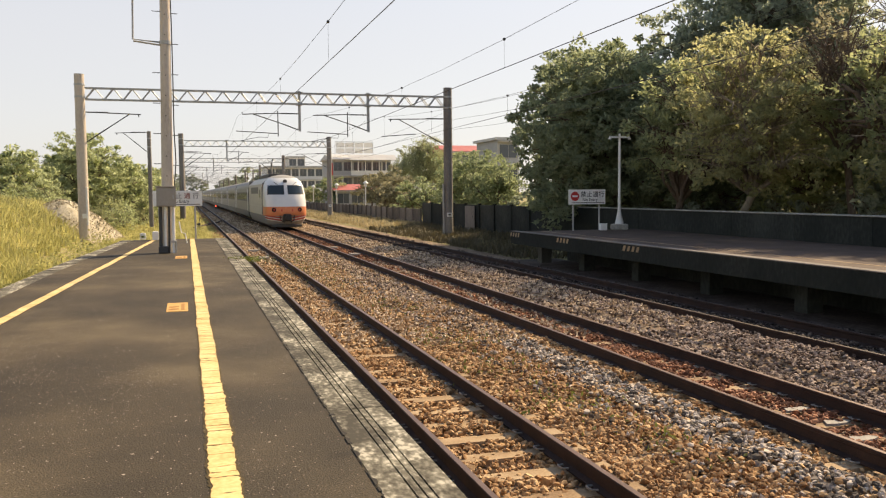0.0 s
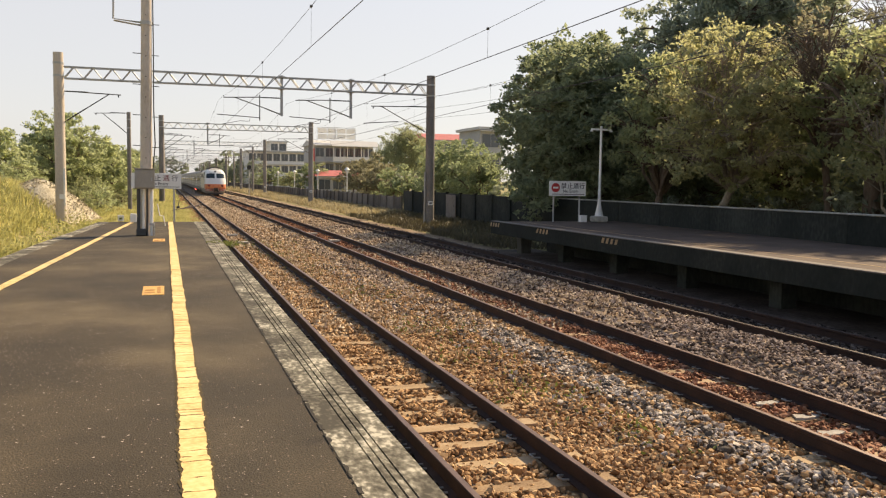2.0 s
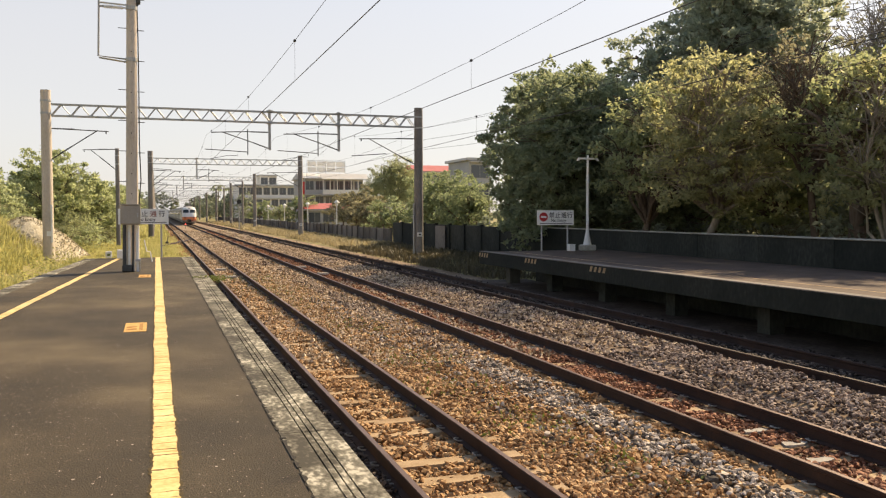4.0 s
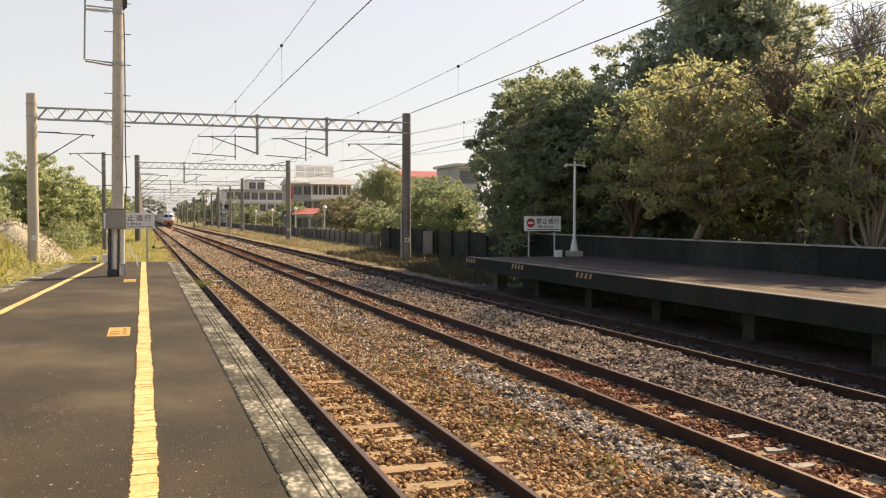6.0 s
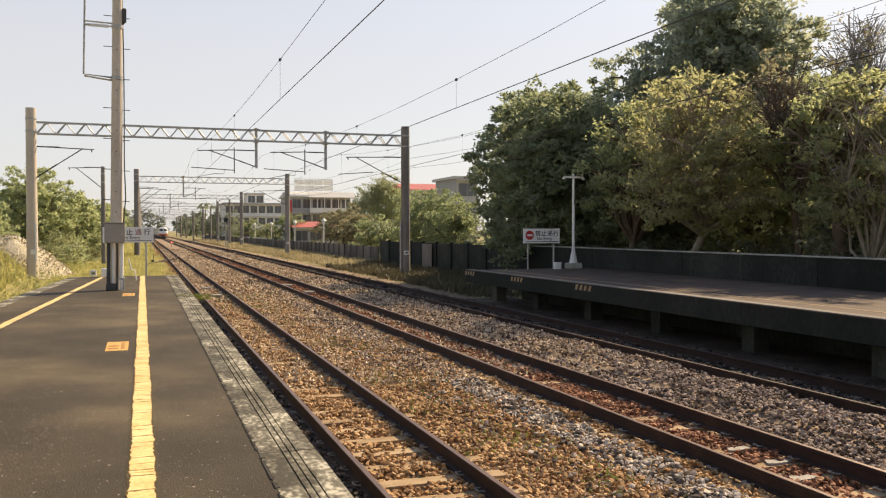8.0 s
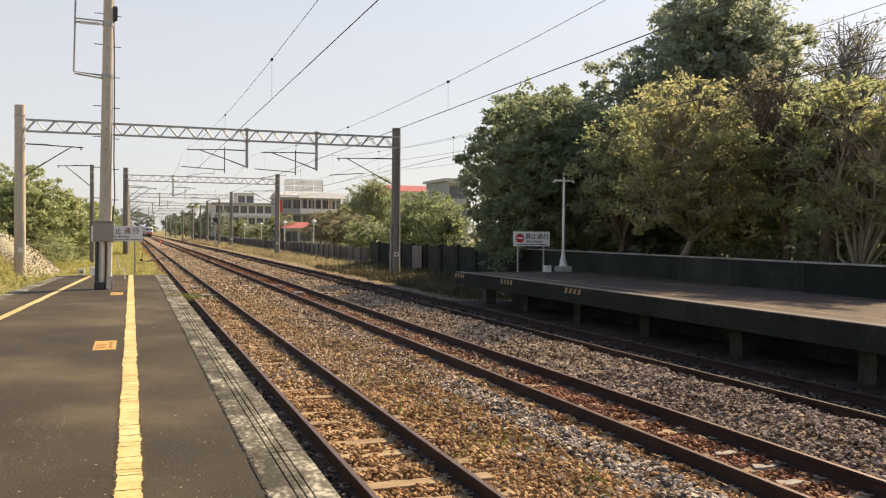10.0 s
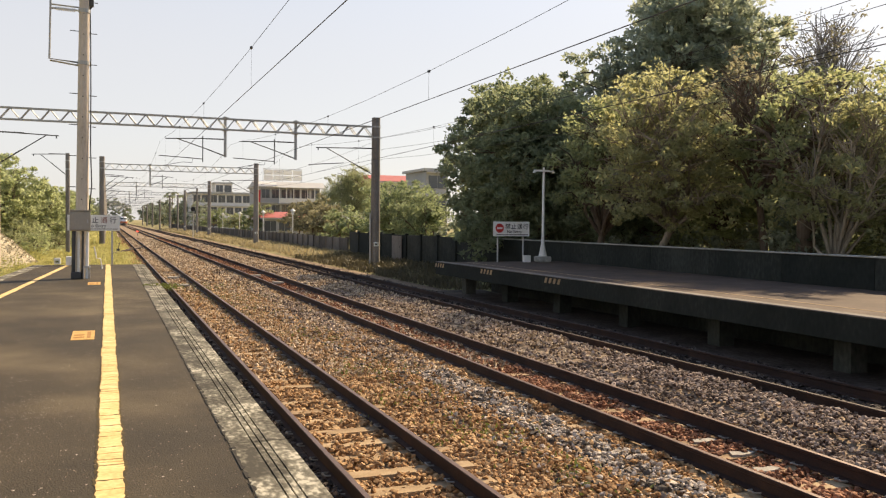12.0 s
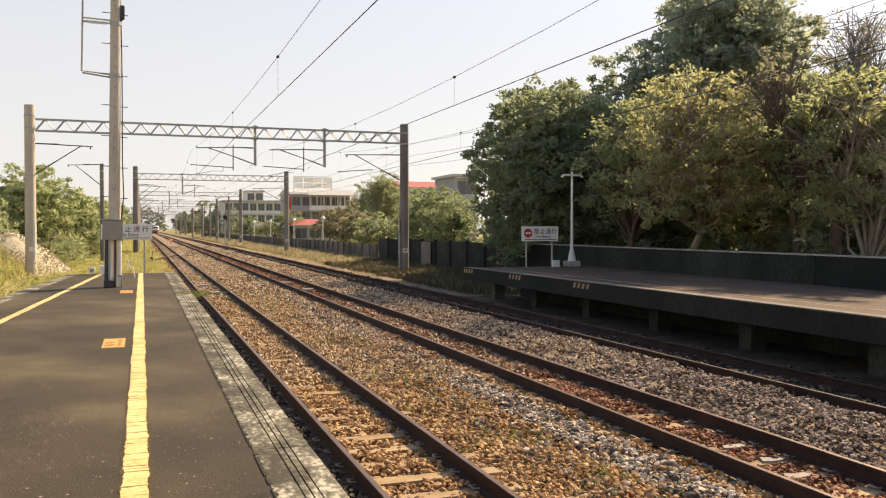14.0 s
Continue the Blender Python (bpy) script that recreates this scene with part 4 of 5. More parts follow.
for x, z in ((15.6, 7.6), (15.6, 6.9), (15.6, 6.3), (-6.0, 8.6), (-6.0, 7.9)):
    if x > 0:
        part("wire", Build().path([(x, y, z - .5 * (1 - (2 * (((y - 4) % 45.5) / 45.5) - 1) ** 2)) for y in np.arange(4, 330, 6.5)], .008, 5), M["wire"], fw)

# ---- raised platform across the tracks ----
rp = thing("raised_platform", "raised concrete platform on columns with brown paving", "platform", kind="structure")
part("deck", Build().box(11.95, 17.0, -12, 30.3, .72, PR), M["paving"], rp, "brown worn paving")
# beam, rear wall and columns carry their shade as a dark colour
part("edge_beam", Build().box(11.67, 11.95, -12, 30.3, .5, PR + .004, .012), M["darkwall"], rp, "concrete edge beam coloured dark for shade")
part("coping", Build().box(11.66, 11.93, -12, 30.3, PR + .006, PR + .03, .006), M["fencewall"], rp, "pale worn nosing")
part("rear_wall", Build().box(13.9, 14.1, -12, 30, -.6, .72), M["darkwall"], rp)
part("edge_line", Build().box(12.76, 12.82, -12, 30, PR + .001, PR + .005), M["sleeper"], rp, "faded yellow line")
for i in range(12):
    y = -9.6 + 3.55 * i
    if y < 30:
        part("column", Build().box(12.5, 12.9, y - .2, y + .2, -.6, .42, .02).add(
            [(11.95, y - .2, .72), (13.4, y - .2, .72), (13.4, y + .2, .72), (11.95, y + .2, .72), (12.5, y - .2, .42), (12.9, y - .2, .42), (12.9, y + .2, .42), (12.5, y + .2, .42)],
            [(0, 1, 5, 4), (1, 2, 6, 5), (2, 3, 7, 6), (3, 0, 4, 7)]), M["column"], rp, "square concrete column coloured dark for shade")
for ya in (25.05, 20.55, 29.3):
    st = Build()
    for i in range(4):
        y = ya + .1 + i * .25
        st.add([(11.664, y, .92), (11.664, y + .13, .92), (11.664, y + .2, .77), (11.664, y + .07, .77), (11.668, y, .92), (11.668, y + .13, .92), (11.668, y + .2, .77), (11.668, y + .07, .77)],
               [(0, 1, 2, 3), (4, 7, 6, 5), (0, 4, 5, 1), (2, 6, 7, 3), (0, 3, 7, 4), (1, 5, 6, 2)])
    part("warning_stripe", st, M["sleeper"], rp, "faded tan warning stripes")
# wall panels: mould, with the grove's shade worked into the colour
wl = thing("boundary_wall", "mouldy concrete wall coloured dark for shade, with a pale coping", "wall", kind="structure")
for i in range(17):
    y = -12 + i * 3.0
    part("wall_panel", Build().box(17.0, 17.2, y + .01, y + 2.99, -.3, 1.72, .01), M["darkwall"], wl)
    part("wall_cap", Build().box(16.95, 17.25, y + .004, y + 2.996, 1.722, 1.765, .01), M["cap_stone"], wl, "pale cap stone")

def fence(name, label, y0, y1, step, x, zt, z0, mat_):
    t = thing(name, label, "fence", (x, 0, 0), "lineside fences")
    pn = Build().box(-.04, .04, .08, step - .08, z0 - .2, zt, .008).mesh("panel", mat_)
    ps = Build().box(-.09, .09, -.09, .09, z0 - .3, zt + .08, .015).mesh("post", mat_)
    y = y0
    while y < y1:
        a = part("panel", pn, None, t)
        a.location = (0, y, .012 * math.sin(y * 3))
        b = part("post", ps, None, t)
        b.location = (-.03, y, 0)
        y += step
    return t
# the tall fence takes the dark wall colour in place of tree shade
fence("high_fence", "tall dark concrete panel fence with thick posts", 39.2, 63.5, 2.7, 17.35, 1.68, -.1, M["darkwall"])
fence("low_fence", "low weathered concrete panel fence along the line", 64, 260, 2.3, 17.35, 1.18, -.1, M["fencewall"])
gt = thing("fence_door", "small pale stained metal door in the fence", "door", (17.2, 50.6, 0))
part("leaf", Build().box(-.03, .0, 0, 1.9, 0, 1.6, .008), M["fencewall"], gt)
part("handle", Build().tube((-.06, .25, .85), (-.06, .25, 1.0), .014, n=6), M["darksteel"], gt)

def toward(blobs, dx, dy=0.0):
    """Crown pushed off its trunk, towards the light over the tracks."""
    return [(a + dx, b + dy, c, *r) for a, b, c, *r in blobs]

# ---- signs ----
def lettering(body, size, x, z, material, parent, name="lettering"):
    c = bpy.data.curves.new("glyphs", "FONT")
    c.body, c.size, c.extrude, c.align_x, c.offset = body, size, .002, "LEFT", size * .006
    o = bpy.data.objects.new("glyphs", c)
    scene.collection.objects.link(o)
    bpy.context.view_layer.update()
    me = bpy.data.meshes.new_from_object(o.evaluated_get(bpy.context.evaluated_depsgraph_get()))
    bpy.data.objects.remove(o)
    me.materials.clear()
    me.materials.append(material)
    me.transform(Matrix.Translation((x, -.024, z)) @ Matrix.Rotation(radians(90), 4, "X"))
    return part(name, me, None, parent)

def no_entry_sign(x0, y, z0, w, h, foot, posts, first=.32, step=.165):
    t = thing("no_entry_sign", "white no entry sign board on two steel posts", "sign", (x0, y, z0), "no entry signs")
    b = part("board", Build().box(0, w, -.02, .02, 0, h, .006), M["white"], t, "white board with dark lettering")
    n = 24
    part("disc", Build().tube((w * .17, -.0205, h * .55), (w * .17, -.026, h * .55), h * .31, n=n), M["red"], b, "red no entry disc")
    part("bar", Build().box(w * .17 - h * .2, w * .17 + h * .2, -.031, -.0265, h * .49, h * .61), M["white"], b, "white bar")
    for i, ch in enumerate("禁止通行"):
        lettering(ch, h * .42, w * (first + step * i), h * .52, M["faded_red"] if i == 2 and x0 < 0 else M["black"], b)
    lettering("No Entry", h * .3, w * .37, h * .22, M["black"], b)
    part("underline", Build().box(w * .08, w * .96, -.024, -.0205, h * .09, h * .13), M["black"], b, "dark line")
    for px in posts:
        part("post", Build().tube((px * w, .05, foot - z0), (px * w, .05, h * .9), .033, n=8), M["steel"], t)
    return t
no_entry_sign(-1.37, 33.3, 2.04, 1.76, .57, PZ, (.12, .85), .285, .172)
no_entry_sign(13.86, 29.82, 1.96, 1.56, .57, PR, (.14, .85))
t = thing("post_box", "small white junction box at a sign post", "box", (15.22, 29.6, PR))
part("body", Build().box(-.12, .12, -.1, .1, 0, .24, .015), M["white"], t)
part("lid", Build().box(-.13, .13, -.11, .11, .241, .265, .006), M["white"], t)

lp = thing("lamp_post", "slim white lamp post on a flared concrete base", "lamp post", (15.9, 29.57, PR))
part("footing", Build().box(-.25, .25, -.25, .25, 0, .24, .04), M["cap_stone"], lp, "pale concrete footing")
part("flare", Build().tube((0, 0, .235), (0, 0, .75), .17, .065, 12).tube((0, 0, .75), (0, 0, 1.0), .07, .055, 12), M["wall_white"], lp, "", True)
part("pole", Build().tube((0, 0, 1.0), (0, 0, 3.72), .055, .045, 10), M["white"], lp, "", True)
part("cross_arm", Build().box(-.42, .42, -.04, .04, 3.55, 3.62, .01).box(-.46, -.38, -.05, .05, 3.5, 3.56).box(.38, .46, -.05, .05, 3.5, 3.56), M["white"], lp)

# ---- concrete mast on the platform ----
mp_ = thing("utility_mast", "tall tapered concrete mast on the platform with step bolts", "mast", (-.71, 25.72, PZ))
mp_.matrix_basis = pose(-.71, 25.72, PZ, 0, .75, 0)
sh = Build().tube((0, 0, 0), (0, 0, 10.5), .177, .1195, 18)
part("shaft", sh, M["pole"], mp_, "weathered concrete shaft", True)
for i in range(10):
    z = 2.55 + i * .86
    part("step_bolt", Build().tube((-.36, -.02, z), (-.1, -.02, z), .011, n=6), M["darksteel"], mp_)
    part("step_bolt", Build().tube((.1, -.02, z - .04), (.34, -.02, z - .04), .011, n=6), M["darksteel"], mp_)
for i in range(12):
    z = 2.2 + i * .57
    yy = -.185 + z * .0059
    part("bolt_socket", Build().tube((-.01, yy + .04, z), (-.01, yy + .006, z), .017, n=8), M["darksteel"], mp_)
ca = part("control_box", Build().box(-.3, .23, -.47, -.2, 1.33, 1.88, .02), M["boxgrey"], mp_, "grey steel control box")
part("box_door", Build().box(-.27, .2, -.482, -.471, 1.37, 1.82, .004), M["boxgrey"], ca)
part("box_hood", Build().box(-.33, .26, -.5, -.18, 1.881, 1.91, .006), M["boxgrey"], ca)
part("latch", Build().box(.14, .17, -.496, -.483, 1.55, 1.65, .003), M["steel"], ca)
for x, r, m in ((-.2, .05, "darksteel"), (-.07, .035, "white"), (.03, .03, "darksteel"), (.15, .045, "white")):
    part("conduit", Build().tube((x, -.26, 0), (x, -.26, 1.33), r, n=10), M[m], mp_, "", True)
part("steel_shoe", Build().box(.05, .07, -.34, -.2, 0, .36).box(.21, .23, -.34, -.2, 0, .36).box(.05, .23, -.36, -.342, .3, .36), M["steel"], mp_, "grey steel shoe")
part("footing", Build().box(-.26, .0, -.36, -.2, 0, .2, .02), M["darksteel"], mp_, "rusty footing")
part("cable", Build().path([(.17, -.1, 1.7), (.24, -.05, 2.6), (.2, -.05, 3.6), (.19, -.02, 5.2), (.17, 0, 6.6), (.12, 0, 8.4)], .016, 6), M["black"], mp_, "loose black cable")
br = part("side_bracket", Build().path([(0, 0, 5.98), (-.87, 0, 6.04), (-.84, 0, 9.4), (0, 0, 9.5)], .03, 8).tube((-.85, 0, 7.42), (-.7, 0, 7.42), .03, n=6).tube((-.86, .05, 6.0), (0, .05, 5.9), .025, n=6).tube((-.84, 0, 7.52), (0, 0, 7.5), .022, n=6), M["steel"], mp_, "galvanised outrigger frame")
rb = Build()
for i in range(11):
    rb.tube((-.72 + i * .045, 0, 7.42), (-.69 + i * .045, 0, 7.42), .06, .04, 8)
rb.tube((-.75, 0, 7.42), (-.1, 0, 7.42), .025, n=6)
part("insulator", rb, M["white"], br, "ribbed pale insulator")
part("top_gear", Build().box(.12, .24, -.07, .07, 7.55, 7.95, .03).tube((.12, 0, 7.5), (.2, 0, 7.6), .04, n=8), M["darksteel"], mp_, "dark switch gear")
part("clamp", Build().tube((0, 0, 5.93), (0, 0, 6.03), .165, n=18), M["steel"], mp_)
part("clamp", Build().tube((0, 0, 7.37), (0, 0, 7.47), .155, n=18), M["steel"], mp_)

t = thing("white_box", "white concrete block at the platform end", "block", (-1.3, 33.0, PZ))
part("body", Build().box(-.11, .11, -.11, .11, 0, .32, .02), M["white"], t)
t = thing("marker_block", "small white marker stone in the grass", "marker", (-2.5, 49.0, .05))
part("body", Build().box(-.16, .16, -.1, .1, 0, .34, .02), M["wall_white"], t)
part("mark", Build().box(-.08, .08, -.104, -.1005, .1, .2), M["weed"], t)
t = thing("bent_rail", "short white bent pipe barrier behind the mast", "barrier", (-.42, 30.5, PZ))
part("pipe", Build().path([(-.02, 0, .75), (.05, 0, .36), (.17, 0, .34), (.22, 0, 0)], .022, 8), M["white"], t)

# ---- planting ----
dk = M["leaf_dark"]
tree("large dense dark green broadleaf tree behind the fence", (21.4, 43.6, 0), blob_crown(4.4, 1.3, 9.6, 28, 1), dk, 430, .29, .26, spread=.44)
tree("dark broadleaf tree beside the wall", (19.4, 36.2, 0), toward(blob_crown(4.2, 1.5, 8.2, 28, 2), -.7), dk, 420, .28, .24, spread=.44)
tree("dark broadleaf tree beside the wall", (20.8, 31.6, 0), blob_crown(3.6, 1.6, 7.0, 22, 21), dk, 340, .27, .22, spread=.42)
tree("moss-green tree with a forked trunk leaning over the wall", (18.7, 30.4, 0), toward(blob_crown(2.6, 3.3, 6.7, 20, 3), -.3, -1.8), M["leaf_moss"], 340, .2, .2, lean=(.1, -.5), bare=5, fork=.3, spread=.36)
tree("sparse olive tree with a slanting pale trunk", (18.6, 26.8, 0), toward(blob_crown(3.1, 3.0, 7.2, 24, 4), -.7, -2.2), M["leaf_olive"], 290, .19, .17, lean=(.3, -1.3), bare=9, fork=.32, spread=.38, trunk_mat=M["pale_bark"])
tree("dark tree with a thick vine-clad trunk", (20.4, 20.6, 0), blob_crown(2.6, 3.6, 6.6, 16, 22), M["leaf_moss"], 260, .21, .36, bare=4, fork=.55, spread=.4)
tree("brownish half-bare tree with twisted branches", (21.0, 22.8, 0), toward(blob_crown(2.7, 4.8, 7.9, 16, 5), -.4, .4), M["leaf_brown"], 110, .17, .16, lean=(-.2, .3), bare=14, fork=.4, spread=.36)
tree("olive tree with bare pale lower branches", (20.0, 18.4, 0), blob_crown(2.8, 2.6, 6.2, 20, 23), M["leaf_olive"], 220, .18, .13, lean=(-.2, .5), bare=10, fork=.2, spread=.38, trunk_mat=M["pale_bark"])
for k, (x, y, m) in enumerate(((22.6, 27.0, "leaf_moss"), (23.2, 18.8, "leaf_moss"))):
    tree("moss-green tree merging with its neighbours", (x, y, 0), blob_crown(3.4, 2.0, 6.6, 20, 240 + k), M[m], 260, .22, .17, bare=4)
tree("nearly bare grey-brown tree with fine twigs", (24.6, 24.2, 0), blob_crown(2.5, 5.8, 10.0, 14, 7), M["leaf_brown"], 80, .15, .1, bare=34, fork=.5, trunk_mat=M["pole_dark"])
tall = blob_crown(5.6, 6.0, 14.4, 34, 8, 0.6) + [(-5.2, 1.6, 10.4, 1.7, 1.7, 1.2), (-4.6, .6, 8.6, 2.0, 2.0, 1.5), (-6.2, 2.2, 9.2, 1.3, 1.3, .9)]
tree("tall dark green tree standing above the others", (28.4, 36.5, 0), tall, M["leaf_tall"], 270, .34, .34, spread=.5)
# the two at x 20 stand unseen beside the deck, added to shade it
for k, (x, y, r, h) in enumerate(((25, 24, 4.2, 6.8), (26, 12, 4.4, 6.2), (25, 45, 4.2, 6.6), (24.5, 33, 4.2, 7), (24, 4, 4.6, 7), (20.5, 6.5, 4.2, 6.4), (20.2, -1, 4.2, 6.5), (27, 52, 3.2, 5.2))):
    tree("dark leafy tree filling the grove", (x, y, 0), blob_crown(r, 1.2, h, 10, 20 + k), dk, 100, .48, .22, spread=.55)
# undergrowth and hedge use the hazed leaf, which paints a pale veil in
for k in range(15):
    tree("low dark undergrowth shrub behind the wall", (21.5 + 1.2 * math.sin(k * 2.1), 6 + k * 3.0, 0), blob_crown(2.0, .5, 2.2, 6, 200 + k), M["leaf_far"], 220, .28, .06, spread=.35, group="undergrowth")
for k in range(9):
    tree("dense dark hedge tree closing the grove", (31 + 1.5 * math.sin(k * 1.7), 3 + k * 7.0, 0), blob_crown(4.4, .6, 5.6, 10, 230 + k), M["leaf_far"], 120, .7, .2, spread=.6, group="hedge behind the grove")
tree("bright green bushy tree behind the fence", (21.5, 63, 0), blob_crown(3.6, 1.2, 4.6, 11, 31), M["leaf_mid"], 420, .25, .16)
tree("bright green bushy tree behind the fence", (23.5, 70, 0), blob_crown(3.4, 1.2, 5.2, 10, 32), M["leaf_mid"], 400, .26, .16)
tree("yellow-green shrub at the edge of the grove", (20.8, 56.5, 0), blob_crown(2.8, 1.0, 4.0, 9, 33), M["leaf_mid"], 420, .25, .14)
def willow(x, y, h, r):
    """A rounded crown hung with strands of narrow drooping leaves."""
    blobs = blob_crown(r * .85, h * .5, h * .95, 14, 41)
    t = tree("weeping willow with hanging pale green foliage", (x, y, 0), blobs, M["leaf_willow"], 180, .3, .3, spread=.5, up=1.2, aspect=.3, group="trees behind the low fence", flat=.3)
    k = 620
    a, q = rng.uniform(0, 6.283, k), r * np.sqrt(rng.random(k))
    top = h * (.98 - .42 * (q / r) ** 2) - rng.random(k) * h * .16
    length = h * rng.uniform(.18, .5, k)
    c = []
    for i in range(k):
        u = np.arange(0, length[i], .16)
        c.append(np.stack([np.cos(a[i]) * (q[i] + .05 * u), np.sin(a[i]) * (q[i] + .05 * u), top[i] - u], 1) + rng.normal(size=(len(u), 3)) * .06)
    v, tr = leaves(np.concatenate(c), .34, 3.0, .22)
    tagged(part("hanging_foliage", raw_mesh("hanging_foliage", v, tr, M["leaf_willow"]), None, t), kind="stuff")
willow(29.8, 108, 9.4, 5.0)
for k, (x, y, r, h, m) in enumerate(((22.5, 92, 3.0, 3.7, "leaf_brown"), (23, 101, 3.4, 4.4, "leaf_brown"), (22, 84, 2.6, 3.0, "leaf_mid"), (25, 118, 3.4, 4.6, "leaf_brown"), (21, 76, 2.3, 2.8, "leaf_mid"), (23, 142, 3.4, 5.0, "leaf_mid"), (22, 160, 2.6, 3.2, "leaf_willow"), (22, 195, 3.4, 4.6, "leaf_mid"), (21.5, 225, 4, 7, "leaf_far"), (21, 255, 4.5, 7.5, "leaf_far"))):
    tree(("brownish flowering shrub tree behind the low fence", "green roadside tree behind the low fence")[m != "leaf_brown"], (x, y, 0), blob_crown(r, .9, h, 9, 50 + k), M[m], 190, .34, .14, group="trees behind the low fence")
for k, (x, y, r, h, m) in enumerate(((-8.2, 76, 4.2, 7.0, "leaf_green"), (-12.5, 68, 4.0, 5.8, "leaf_green"), (-15.5, 60, 3.8, 5.6, "leaf_green"), (-5.2, 88, 3.6, 5.2, "leaf_green"), (-6.0, 79, 3.0, 5.6, "leaf_green"), (-3.9, 95, 2.6, 4.4, "leaf_green"), (-11, 92, 4.5, 6.6, "leaf_green"), (-4.6, 104, 3.2, 4.6, "leaf_green"), (-8, 122, 4, 5.6, "leaf_green"), (-7, 150, 4.4, 6, "leaf_green"), (-18, 76, 4.5, 6.5, "leaf_green"), (-7, 185, 5, 7, "leaf_green"), (-8, 230, 6, 8, "leaf_mid"), (-8, 285, 6, 9, "leaf_far"))):
    tree("sunlit light green bushy tree beside the line", (x, y, 0), blob_crown(r, .6, h - .6, 20, 80 + k), M[m], 330, .29, .16, group="trees on the bank", spread=.4)
for k, (x, y, r, h) in enumerate(((-9.5, 61, 2.4, 2.6), (-12.5, 54, 2.6, 2.8), (-4.6, 66, 1.8, 2.2), (-6.2, 70, 2.2, 2.6), (-14, 47, 2.4, 2.6), (-3.8, 78, 1.8, 2.2), (-10.5, 46, 1.6, 2.2), (-13, 39, 2.2, 2.4), (-15, 31, 2.2, 2.6))):
    tree("low dry scrub bush on the grassy bank", (x, y, ground_z(x, y)), blob_crown(r, .3, h - .7, 7, 120 + k), M["leaf_willow" if k % 2 else "leaf_green"], 420, .16, .05, group="scrub on the bank", spread=.3)
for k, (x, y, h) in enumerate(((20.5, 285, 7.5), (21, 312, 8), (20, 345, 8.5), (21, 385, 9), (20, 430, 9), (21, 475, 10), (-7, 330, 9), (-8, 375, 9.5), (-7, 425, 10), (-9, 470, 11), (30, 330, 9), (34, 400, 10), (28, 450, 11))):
    tree("roadside tree far down the line, haze in its leaf colour", (x, y, 0), blob_crown(h * .55, 1, h - 1.5, 8, 260 + k), M["leaf_far"], 60, .8, .25, group="far trees", spread=.7)
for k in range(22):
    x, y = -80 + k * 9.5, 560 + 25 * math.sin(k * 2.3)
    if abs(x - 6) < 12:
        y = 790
    tree("far tree at the end of the line, haze in its leaf colour", (x, y, 0), blob_crown(8, 2, 12 + 3 * math.sin(k * 1.7) + (6 if y > 700 else 0), 7, 160 + k), M["leaf_far"], 45, 1.2, .3, group="far trees", spread=1.0)

def palm(x, y, h):
    t = thing("palm_tree", "tall thin palm with a ragged head of fronds", "palm", (x, y, 0), "far palms")
    part("trunk", Build().tube((0, 0, -.3), (.2, 0, h), .22, .14, 8), M["bark"], t, "", True)
    rnd = random.Random(int(x * 10 + y))
    for i in range(11):
        a = i * .571 + rnd.uniform(-.2, .2)
        b = Build()
        p = [Vector((.2 + math.cos(a) * r, math.sin(a) * r, h + z)) for r, z in ((0, 0), (.8, .55), (1.6, .5), (2.3, -.1), (2.7, -.8))]
        s = Vector((-math.sin(a), math.cos(a), 0))
        for q, w in zip(p, (.1, .5, .55, .4, .05)):
            b.v += [tuple(q - s * w - Vector((0, 0, w * .5))), tuple(q), tuple(q + s * w - Vector((0, 0, w * .5)))]
        for j in range(4):
            b.f += [(j * 3, j * 3 + 1, j * 3 + 4, j * 3 + 3), (j * 3 + 1, j * 3 + 2, j * 3 + 5, j * 3 + 4)]
        part("frond", b, M["leaf_dark"], t)
for x, y, h in ((20.5, 320, 11), (22.5, 335, 12.5), (25, 318, 11)):
    palm(x, y, h)

def grass(name, label, x0, x1, y0, y1, n, h0, h1, material, w=.012, clump=.5):
    """Bent blades of three triangles, in clumps."""
    k = max(1, n // 14)
    c = np.stack([rng.uniform(x0, x1, k), rng.uniform(y0, y1, k)], 1)
    p2 = c[rng.integers(0, k, n)] + rng.normal(size=(n, 2)) * .16 * clump / .5
    p2[:, 0] = np.clip(p2[:, 0], x0, x1)
    z = np.array([max(ground_z(a, b), -.24) for a, b in p2])
    p = np.concatenate([p2, z[:, None]], 1)
    a = rng.uniform(0, 6.283, n)
    s = np.stack([np.cos(a), np.sin(a), 0 * a], 1) * (w * rng.uniform(.7, 1.6, n))[:, None]
    h = rng.uniform(h0, h1, n)[:, None]
    ln = rng.normal(size=(n, 3)) * np.array([.35, .35, 0])
    m = p + ln * h * .35 + np.array([0, 0, .6]) * h
    e = p + ln * h + np.array([0, 0, 1.0]) * h
    v = np.stack([p - s, p + s, m + s * .8, m - s * .8, e], 1).reshape(-1, 3)
    i = np.arange(n)[:, None] * 5
    t = np.concatenate([i + [0, 1, 2], i + [0, 2, 3], i + [3, 2, 4]], 0)
    return tagged(part(name, raw_mesh(name, v, t, material)), label, "grass", kind="stuff")
grass("tall_grass", "tall dry yellow-green grass on the bank", -14, -4.6, 12, 32, 22000, .3, .75, M["grass"], .014)
grass("tall_grass", "tall dry yellow-green grass on the bank", -16, -5.6, 32, 66, 20000, .3, .7, M["grass"], .022)
grass("low_grass", "low sunlit grass beyond the platform end", -4.6, 1.7, 33.8, 95, 24000, .08, .28, M["grass"], .02)
